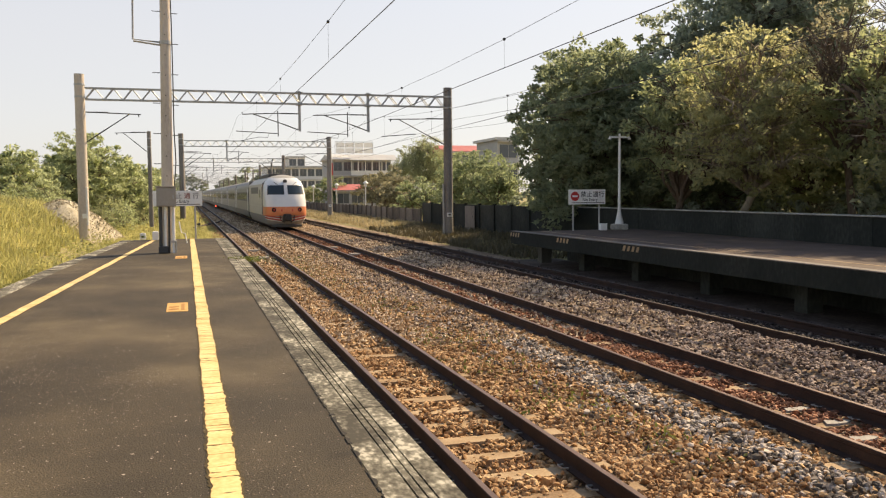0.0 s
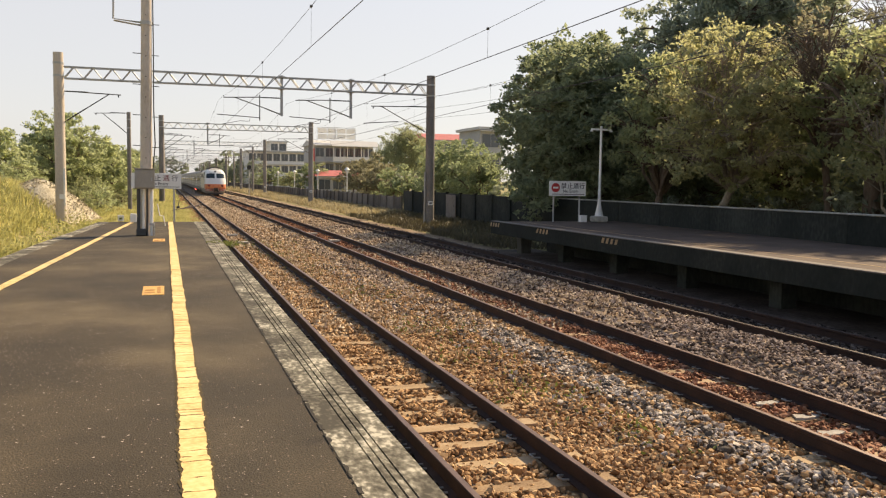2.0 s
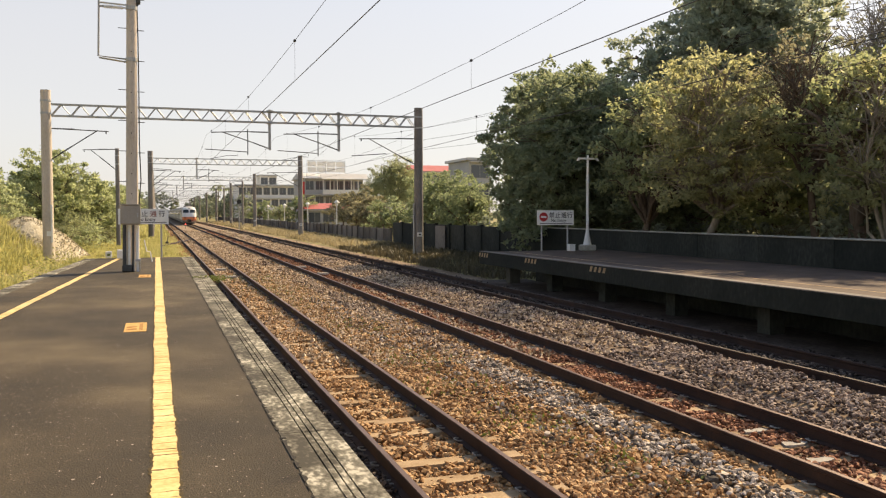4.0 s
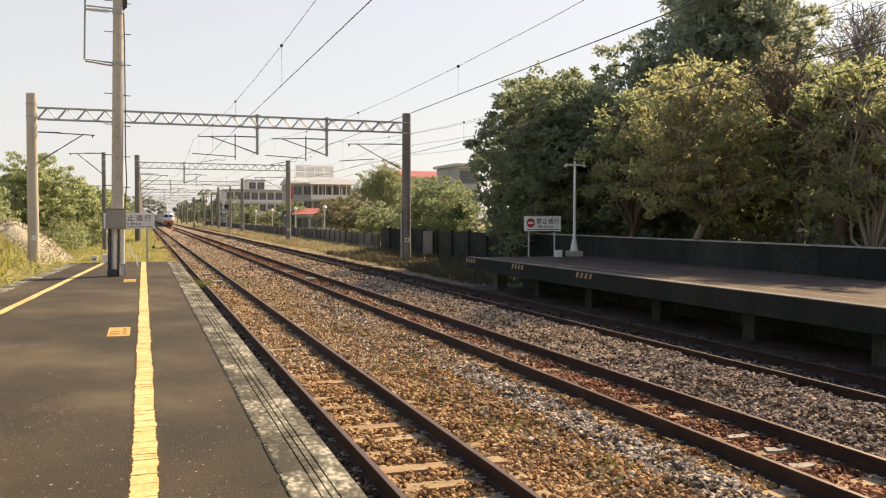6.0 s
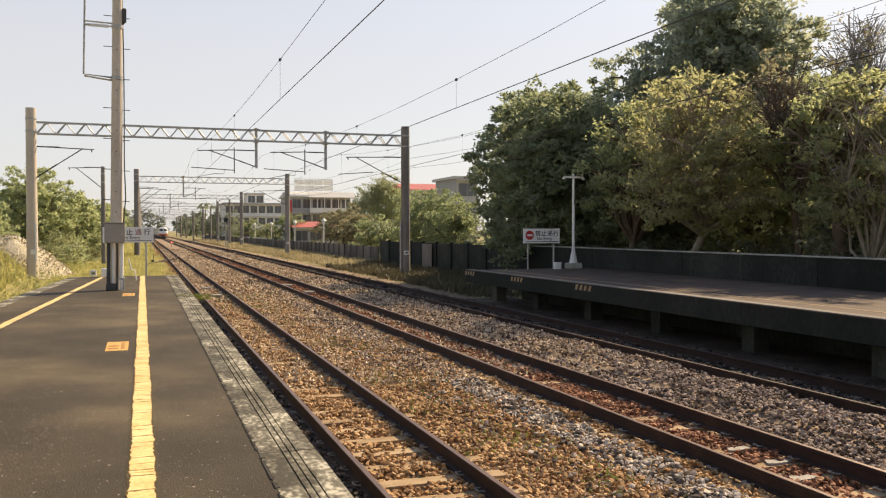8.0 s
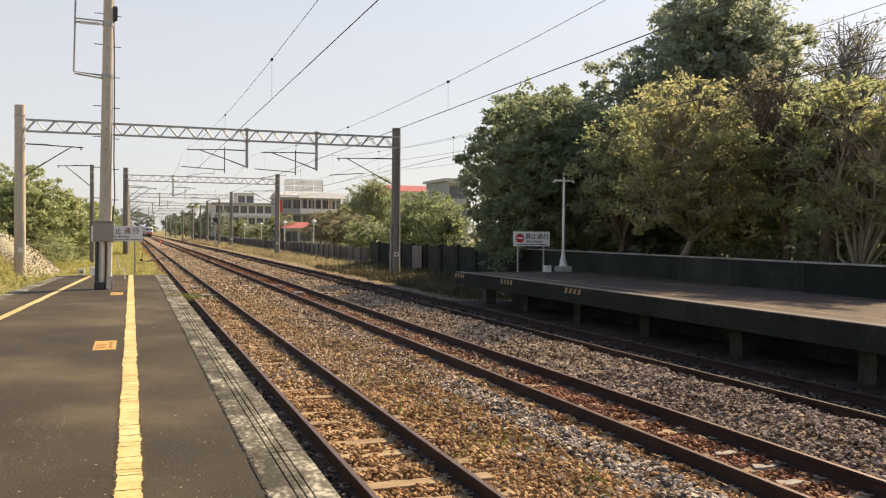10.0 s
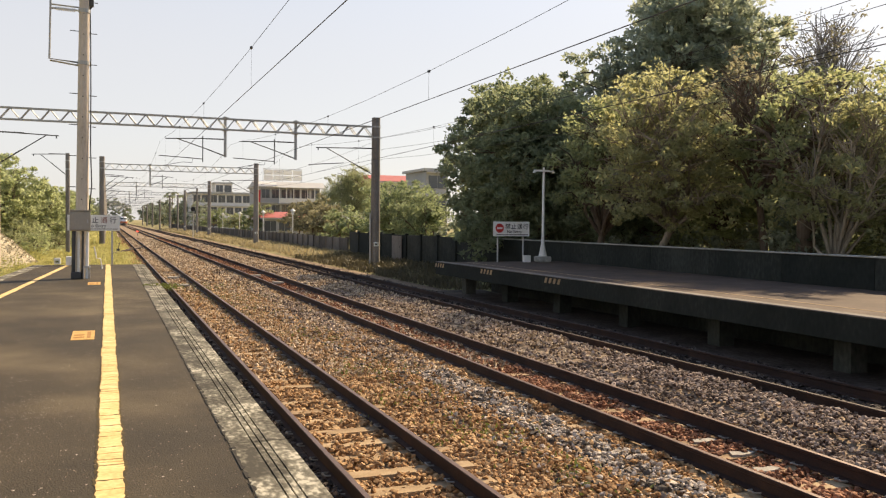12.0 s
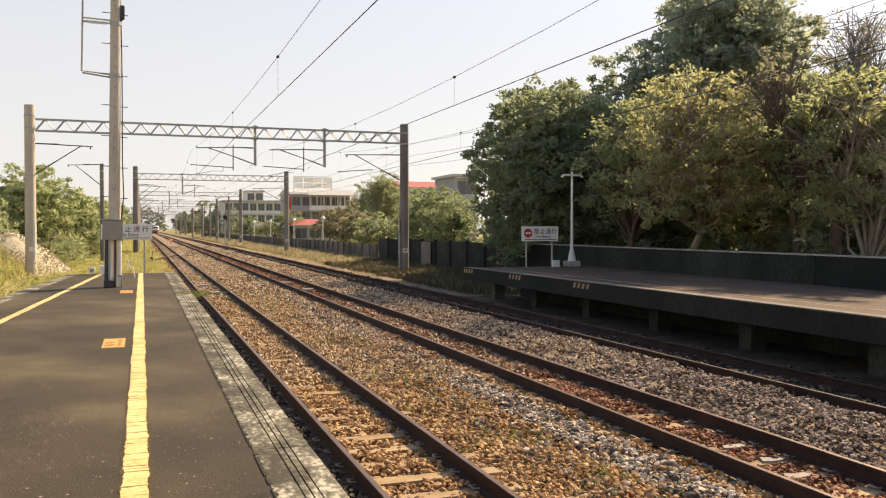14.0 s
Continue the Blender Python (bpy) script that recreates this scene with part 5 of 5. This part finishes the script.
grass("low_grass", "green weeds between platform and bank", -4.0, -2.2, 20, 48, 6000, .1, .3, M["weed"], .014)
grass("fence_weeds", "weeds along the fence, tree shade in their dark colour", 12.6, 17.2, 31, 62, 12000, .1, .4, M["weed_dark"], .018)
grass("golden_grass", "golden dry grass along the fence", 13.2, 17.2, 62, 130, 9000, .12, .42, M["grass_gold"], .035)
grass("golden_grass", "golden dry grass farther along the fence", 12.8, 17.2, 130, 240, 7000, .2, .55, M["grass_gold"], .07)
grass("low_grass", "sunlit grass strip farther down the line", -6, 1.3, 95, 230, 12000, .15, .5, M["grass"], .06)
for x, y, r, n in ((4.3, 9.6, .35, 120), (4.0, 11.8, .4, 90), (4.35, 14.2, .45, 120), (4.2, 19, .6, 120), (3.9, 24, .7, 120), (4.5, 7.6, .25, 70), (3.7, 29, .8, 240), (1.33, 22.5, .18, 260), (3.5, 34, .8, 240)):
    zz = -.2 if x > 1.4 else PZ - .1
    tagged(part("weed", raw_mesh("weed", *(lambda c: leaves(c, .07, -.6, .4))(np.stack([x + rng.normal(size=n) * r, y + rng.normal(size=n) * r * 1.6, zz + rng.uniform(.02, .14, n)], 1)), M["weed"])), "small green weeds growing in the ballast", "weeds", kind="stuff")

n = 60000                                   # broad-leaved scrub mixed into the bank
sx, sy = rng.uniform(-16, -3.8, n), rng.uniform(13, 70, n)
ck = np.sin(sx * 1.9 + sy * .35) * np.sin(sy * .9 - sx * .6) + .35 * np.sin(sx * 4.1) * np.sin(sy * 3.3)
ok = (ck > -.12) & ((sx + 6.8) ** 2 / 14 + (sy - 53) ** 2 / 30 > 1)
sx, sy, ck = sx[ok], sy[ok], ck[ok]
sz = np.array([ground_z(a, b) for a, b in zip(sx, sy)]) + rng.random(len(sx)) * (.25 + .7 * np.clip(ck, 0, 1))
v, tr = leaves(np.stack([sx, sy, sz], 1), .12, -.2, .55)
tagged(part("bank_scrub", raw_mesh("bank_scrub", v, tr, M["scrub"])), "low leafy scrub mixed with dry grass", "scrub", kind="stuff")
hp = Build()
hn = 28
hv, hf = [(0, 0, 2.55)], []
for j in range(1, 8):
    for i in range(hn):
        a = 6.2832 * i / hn
        r = j / 7 * 3.6 * (1 + .12 * noise.noise((math.cos(a) * 2, math.sin(a) * 2, j)))
        hv.append((r * math.cos(a), r * 1.2 * math.sin(a), 2.55 * (1 - (j / 7) ** 1.5) + .22 * noise.noise((r * math.cos(a), r * math.sin(a), 3)) * (j < 7)))
hf += [(0, 1 + i, 1 + (i + 1) % hn) for i in range(hn)]
for j in range(6):
    hf += [(1 + j * hn + i, 1 + (j + 1) * hn + i, 1 + (j + 1) * hn + (i + 1) % hn, 1 + j * hn + (i + 1) % hn) for i in range(hn)]
t = thing("gravel_heap", "heap of pale brown gravel on the bank", "gravel heap", (-7.2, 54.0, ground_z(-4.2, 54) - .12))
part("mound", hp.add(hv, hf), M["gravel"], t, "", True)
n = 5000
a, rr = rng.uniform(0, 6.283, n), 3.5 * np.sqrt(rng.random(n))
pts = np.stack([rr * np.cos(a), rr * 1.2 * np.sin(a), 2.55 * (1 - (rr / 3.6) ** 1.5) + .05], 1)
v, tr = leaves(pts, .1, 0, .9)
tagged(part("gravel_layer", raw_mesh("gravel_layer", v, tr, M["gravel"]), None, t), kind="stuff")

# ---- park lamps and line-side signal ----
def park_lamp(x, y, h):
    t = thing("park_lamp", "white garden lamp with a conical hood", "lamp post", (x, y, 0), "park lamps")
    part("pole", Build().tube((0, 0, -.2), (0, 0, h - .5), .07, .05, 8), M["white"], t)
    part("lantern", Build().tube((0, 0, h - .5), (0, 0, h - .12), .12, .2, 8), M["wall_white"], t)
    part("hood", Build().tube((0, 0, h - .12), (0, 0, h + .18), .34, .05, 10), M["white"], t)
    part("arm", Build().box(-.45, .1, -.03, .03, h - .85, h - .8), M["white"], t)
for x, y in ((18.6, 91.3), (18.6, 110), (18.6, 131), (18.7, 152)):
    park_lamp(x, y, 3.65)
sg = thing("line_signal", "railway signal mast with a round black head", "signal", (12.6, 140, 0))
part("mast", Build().tube((0, 0, -.3), (0, 0, 4.6), .08, n=8), M["steel"], sg)
part("head", Build().tube((0, -.05, 4.2), (0, -.12, 4.2), .36, n=20), M["black"], sg, "round black backing board")
part("ladder", Build().tube((.25, .1, 0), (.25, .1, 4), .02, n=5).tube((.45, .1, 0), (.45, .1, 4), .02, n=5), M["steel"], sg)
cl = thing("red_signal_lamp", "small glowing red ground signal beside the line", "signal", (4.6, 150, 0))
part("post", Build().tube((0, 0, -.3), (0, 0, .42), .04, n=8), M["darksteel"], cl)
part("lens", Build().tube((0, -.02, .5), (0, -.1, .5), .1, n=12), M["tail_red"], cl, "glowing red lens")

# ---- buildings ----
def house(label, x0, x1, y, depth, floors, fh, wall, roof, z0=0.0, pitch=0.0, bays=5):
    t = thing("building", label, "building", (0, y, 0), "buildings beyond the fence")
    z1 = z0 + floors * fh
    w = part("wall", Build().box(x0, x1, 0, depth, z0 - .5, z1), wall, t)
    if pitch:
        xm = (x0 + x1) / 2
        part("roof", Build().add([(x0 - .5, -.6, z1), (x1 + .5, -.6, z1), (x1 + .5, depth + .5, z1), (x0 - .5, depth + .5, z1), (x0 - .5, depth * .5, z1 + pitch), (x1 + .5, depth * .5, z1 + pitch)],
                                  [(0, 1, 5, 4), (2, 3, 4, 5), (0, 4, 3), (1, 2, 5), (0, 3, 2, 1)]), roof, t)
    else:
        part("roof", Build().box(x0 - .4, x1 + .4, -.5, depth + .4, z1 + .01, z1 + .35), roof, t)
    for f in range(floors):
        zb = z0 + f * fh
        part("ledge", Build().box(x0 - .1, x1 + .1, -.7, -.01, zb + fh - .22, zb + fh - .08), M["roof_light"], t, "pale floor ledge")
        for i in range(bays):
            a = x0 + (x1 - x0) * (i + .08) / bays
            b = x0 + (x1 - x0) * (i + .92) / bays
            wd = part("window", Build().box(a, b, -.06, .0, zb + .75, zb + fh - .5), M["wall_grey"], t)
            part("pane", Build().box(a + .06, (a + b) / 2 - .03, -.085, -.062, zb + .82, zb + fh - .56).box((a + b) / 2 + .03, b - .06, -.085, -.062, zb + .82, zb + fh - .56), M["winglass"], wd)
    return t
gb = house("grey three-storey building with wide dark windows", 28.2, 40.2, 170, 14, 3, 3.1, M["wall_grey"], M["roof_light"], 0, 1.3, 6)
part("balcony_floor", Build().box(31.5, 40.2, -2.0, -.72, 5.85, 6.05), M["wall_grey"], gb)
for i in range(7):
    x = 31.6 + i * 1.42
    part("balcony_post", Build().box(x - .08, x + .08, -1.98, -1.84, 6.05, 9.0), M["wall_white"], gb)
    if i < 6:
        part("balustrade", Build().box(x + .1, x + 1.32, -1.96, -1.86, 6.1, 7.0), M["wall_white"], gb, "pale balcony balustrade")
part("awning", Build().add([(31.2, -2.6, 9.0), (40.8, -2.6, 9.0), (40.8, -.5, 10.1), (31.2, -.5, 10.1), (31.2, -2.6, 9.12), (40.8, -2.6, 9.12), (40.8, -.5, 10.22), (31.2, -.5, 10.22)],
     [(0, 1, 2, 3), (4, 7, 6, 5), (0, 4, 5, 1), (1, 5, 6, 2), (2, 6, 7, 3), (3, 7, 4, 0)]), M["roof_light"], gb, "sloping pale awning")
part("signboard", Build().box(27.5, 28.1, -.5, -.3, 4.6, 8.6, .04), M["red"], gb, "tall narrow red signboard")
house("long white two-storey building with a pale roof", 21.5, 37, 240, 18, 3, 3.3, M["wall_white"], M["roof_light"], 0, 0, 7)
house("white tower block behind the long building", 30, 35, 262, 10, 4, 3.4, M["wall_white"], M["roof_light"], 0, 0, 2)
house("low shed with a bright red roof", 23.5, 30.5, 139, 8, 1, 3.0, M["wall_grey"], M["roof_red"], 0, 1.0, 3)
house("yellow rendered house with a red roof", 38, 47, 124, 10, 3, 2.9, M["wall_warm"], M["roof_red"], 0, 1.2, 4)
house("narrow grey block behind the trees", 37.6, 40.5, 101, 8, 3, 3.0, M["wall_grey"], M["roof_light"], 0, 0, 1)
bb = thing("billboard", "large blank white billboard frame on a rooftop", "billboard", (0, 172.5, 0))
for r in range(2):
    for c in range(4):
        x, z = 29.2 + c * 1.95, 10.6 + r * 1.15
        part("panel", Build().box(x + .05, x + 1.87, -.03, .03, z + .05, z + 1.07), M["sheet"], bb, "white panel")
part("frame", Build().path([(29.1, .08, 9.2), (29.1, .08, 13.0), (37.0, .08, 13.0), (37.0, .08, 9.2)], .06, 6).path([(33, .08, 9.2), (33, .08, 13)], .06, 6), M["steel"], bb)

# ---- train ----
LV = [(.30, 1.22, .55), (.62, 1.36, .28), (.94, 1.43, .06), (1.10, 1.44, .0), (1.26, 1.445, .0), (1.57, 1.45, .06), (2.0, 1.45, .22), (2.42, 1.44, .45), (3.05, 1.36, .85), (3.35, 1.24, 1.12), (3.6, 1.0, 1.5), (3.78, .6, 2.0), (3.85, .25, 2.5)]
def nose_point(l, s, lift=0.0):
    """Point of the nose skin: l runs over the levels, s from the middle (0) to the flank (1)."""
    i = min(int(l), len(LV) - 2)
    f = l - i
    z, w, y = [a + (b - a) * f for a, b in zip(LV[i], LV[i + 1])]
    a = s * math.pi / 2
    x = w * math.sin(a) ** .8 if s > 0 else 0.0
    yy = y + 1.05 * (1 - math.cos(a) ** .75)
    nx, ny = math.sin(a) * .9, -math.cos(a) - .15
    return (x + lift * nx, yy + lift * ny, z)
def skin(l0, l1, s0, s1, lift, nl, ns, back=None, side=1):
    b = Build()
    cols = [s0 + (s1 - s0) * j / ns for j in range(ns + 1)]
    for i in range(nl + 1):
        l = l0 + (l1 - l0) * i / nl
        row = [nose_point(l, s, lift) for s in cols]
        if back:
            x, y, z = nose_point(l, 1, lift)
            row.append((x, back, z))
        b.v += [(side * x, y, z) for x, y, z in row]
    m = ns + 1 + (1 if back else 0)
    b.f = [(i * m + j, i * m + j + 1, (i + 1) * m + j + 1, (i + 1) * m + j) for i in range(nl) for j in range(m - 1)]
    return b
def both(l0, l1, s0, s1, lift, nl, ns, back=None):
    a = skin(l0, l1, s0, s1, lift, nl, ns, back, 1)
    c = skin(l0, l1, s0, s1, lift, nl, ns, back, -1)
    return a.add(c.v, c.f)
def bogie(parent, y):
    bg = part("bogie", Build().box(-1.0, 1.0, y - 1.3, y + 1.3, .4, .7, .05).box(-1.2, -1.0, y - 1.4, y + 1.4, .3, .62, .03).box(1.0, 1.2, y - 1.4, y + 1.4, .3, .62, .03), M["darksteel"], parent)
    for dy in (-1.0, 1.0):
        part("wheelset", Build().tube((-.6, y + dy, .43), (-.5, y + dy, .43), .43, n=18).tube((.5, y + dy, .43), (.6, y + dy, .43), .43, n=18).tube((-.6, y + dy, .43), (.6, y + dy, .43), .08, n=8), M["darksteel"], bg)

LL = 16.5
loco = thing("locomotive", "white streamlined electric locomotive with an orange nose band", "locomotive")
part("nose_shell", both(5, 10, 0, 1, 0, 10, 10, 3.2), M["tr_white"], loco, "glossy white nose", True)
part("roof_shell", both(10, 12, 0, 1, 0, 5, 8, LL), M["tr_roof"], loco, "", True)
part("flank_shell", Build().box(-1.45, -1.4, 3.2, LL, 1.57, 3.2).box(1.4, 1.45, 3.2, LL, 1.57, 3.2).add([(-1.45, 3.2, 3.2), (-1.45, LL, 3.2), (-1.0, LL, 3.6), (-1.0, 3.2, 3.6), (1.45, 3.2, 3.2), (1.45, LL, 3.2), (1.0, LL, 3.6), (1.0, 3.2, 3.6)], [(0, 1, 2, 3), (4, 7, 6, 5)]), M["tr_side"], loco, "cream side wall")
part("rear_wall", Build().box(-1.4, 1.4, LL - .06, LL, .6, 3.6), M["tr_grey"], loco)
part("orange_band", both(2, 5, 0, 1, .002, 4, 10, 3.2), M["tr_orange"], loco, "orange nose band", True)
part("skirt", both(0, 2, 0, 1, 0, 4, 10, LL), M["tr_skirt"], loco, "pale grey skirt", True)
part("lower_flank", Build().box(-1.45, -1.4, 3.2, LL, .94, 1.56).box(1.4, 1.45, 3.2, LL, .94, 1.56), M["tr_side"], loco)
def chevron(l, w, sd_):
    """Stripe round one side of the nose that dips towards the coupler."""
    cols = [.12 + .88 * j / 10 for j in range(11)]
    rows = [[nose_point(l - .75 * (1 - c) ** 1.5 + e, c, .01) for c in cols] for e in (0, w)]
    return Build().add([(sd_ * x, y, z) for r in rows for x, y, z in r], [(j, j + 1, 12 + j, 11 + j) for j in range(10)])
for l in (2.0, 1.45):
    for sd_ in (1, -1):
        part("red_stripe", chevron(l, .26, sd_), M["red"], loco, "thin red chevron stripe", True)
        part("pale_stripe", chevron(l - .24, .2, sd_), M["tr_white"], loco, "thin white chevron stripe", True)
for sd_ in (1, -1):
    wdw = part("windscreen", skin(7.1, 8.0, .05, .6, .012, 3, 8, None, sd_), M["tr_glass"], loco, "dark windscreen", True)
    part("window_seal", skin(7.0, 8.1, .03, .66, .006, 3, 8, None, sd_), M["black"], wdw, "", True)
    hx, hy, hz = nose_point(4.3, .36)
    part("headlight", Build().tube((sd_ * hx, hy + .12, hz), (sd_ * (hx + .02), hy - .045, hz), .17, .15, 14), M["rail"], loco, "round dark lamp cluster")
    part("tail_lamp", Build().tube((sd_ * hx, hy - .04, hz), (sd_ * hx, hy - .06, hz), .06, n=10), M["red"], loco, "red tail lamp")
    part("marker_lamp", skin(3.9, 4.4, .1, .13, .014, 2, 2, None, sd_), M["red"], loco)
    part("wiper", Build().tube((sd_ * .55, .78, 3.12), (sd_ * .8, .95, 3.3), .02, n=5), M["black"], loco)
    part("cab_door", Build().box(sd_ * 1.452 - .01, sd_ * 1.452 + .01, 2.6, 3.3, 1.0, 3.0), M["tr_grey"], loco, "narrow cab door")
    part("side_window", Build().box(sd_ * 1.456 - .01, sd_ * 1.456 + .01, 4.6, 5.2, 2.2, 2.8), M["tr_glass"], loco)
    part("grille", Build().box(sd_ * 1.456 - .01, sd_ * 1.456 + .01, 6.5, 13.5, 2.5, 3.0), M["tr_grey"], loco, "grey louvred grille")
part("emblem", Build().tube((0, 1.02, 3.34), (0, 1.12, 3.36), .14, n=14), M["darksteel"], loco, "dark round emblem plate")
part("coupler", Build().box(-.28, .28, -.12, .5, .55, 1.05, .06).tube((0, -.4, .8), (0, .2, .8), .16, n=10).path([(-.5, .05, .95), (-.45, -.15, .6), (-.2, -.1, .5)], .04, 6).path([(.5, .05, .95), (.45, -.15, .6), (.2, -.1, .5)], .04, 6), M["black"], loco, "black coupler with hoses")
part("snow_plough", Build().box(-1.05, 1.05, .25, .5, .12, .32, .04), M["darksteel"], loco)
rf = part("roof_gear", Build().box(-.75, .75, 5.0, 9.5, 3.72, 4.0, .05).box(-.7, .7, 10, 15, 3.72, 3.98, .05), M["darksteel"], loco, "dark roof equipment boxes")
part("pantograph", Build().path([(-.5, 5.2, 4.1), (-.4, 6.6, 4.55), (-.4, 5.4, 5.1)], .03, 6).path([(.5, 5.2, 4.1), (.4, 6.6, 4.55), (.4, 5.4, 5.1)], .03, 6).box(-.85, .85, 5.3, 5.4, 5.09, 5.14), M["darksteel"], rf)
for y in (4.2, 12.6):
    bogie(loco, y)

CL = 20.0
def coach_profile(z):
    return 1.45 if z < 2.9 else 1.45 - .35 * ((z - 2.9) / .7) ** 2
car = thing("passenger_car", "cream passenger car with a dark window band and grey roof", "railway car", group="passenger cars")
def flank(za, zb, material, name, label, grow=0.0):
    b = Build()
    for sd_ in (1, -1):
        n = 4
        vs, fs = [], []
        for i in range(n + 1):
            z = za + (zb - za) * i / n
            w = coach_profile(z) + grow
            vs += [(sd_ * w, .25, z), (sd_ * w, CL - .25, z)]
        fs = [(2 * i, 2 * i + 1, 2 * i + 3, 2 * i + 2) for i in range(n)]
        b.add(vs, fs)
    return part(name, b, material, car, label)
flank(.5, 1.0, M["tr_grey"], "underskirt", "grey underskirt")
flank(1.0, 1.85, M["tr_cream"], "lower_side", "cream lower side")
flank(1.85, 2.65, M["tr_grey"], "window_band", "grey-brown window band")
flank(2.65, 3.3, M["tr_cream"], "upper_side", "cream upper side")
prof = [(1.33, 3.3), (1.12, 3.55), (.7, 3.72), (0, 3.78), (-.7, 3.72), (-1.12, 3.55), (-1.33, 3.3)]
part("roof", Build().extrude(prof, .25, CL - .25), M["tr_roof"], car, "grey ribbed roof")
for y in (.25, CL - .31):
    part("end_wall", Build().box(-1.4, 1.4, y, y + .06, .6, 3.3), M["tr_grey"], car)
part("gangway", Build().box(-.6, .6, -.3, .25, .9, 3.1).box(-.6, .6, CL - .25, CL + .2, .9, 3.1), M["black"], car)
for sd_ in (1, -1):
    for i in range(9):
        part("window", Build().box(sd_ * 1.453 - .01, sd_ * 1.453 + .01, 2.6 + i * 1.65, 3.95 + i * 1.65, 1.98, 2.55), M["tr_glass"], car)
    for y in (.8, CL - 1.7):
        part("door", Build().box(sd_ * 1.453 - .01, sd_ * 1.453 + .01, y, y + .9, 1.0, 2.95), M["tr_white"], car)
for y in (3.4, CL - 3.4):
    bogie(car, y)
part("underframe", Build().box(-1.2, 1.2, 6, 14, .35, .75, .05), M["darksteel"], car)
cars = [car] + [copy_thing(car, Matrix()) for _ in range(11)]

# ---- motions ----
def motions():
    at = lambda t: 60.0 + 33.0 * t - 0.4 * t * t
    for k, ob in enumerate([loco] + cars):
        off = 0 if k == 0 else LL + .4 + (k - 1) * (CL + .1)
        walk(ob, [(t, pose(TRACKS[1], at(t) + off, 0)) for t in range(15)])

motions()
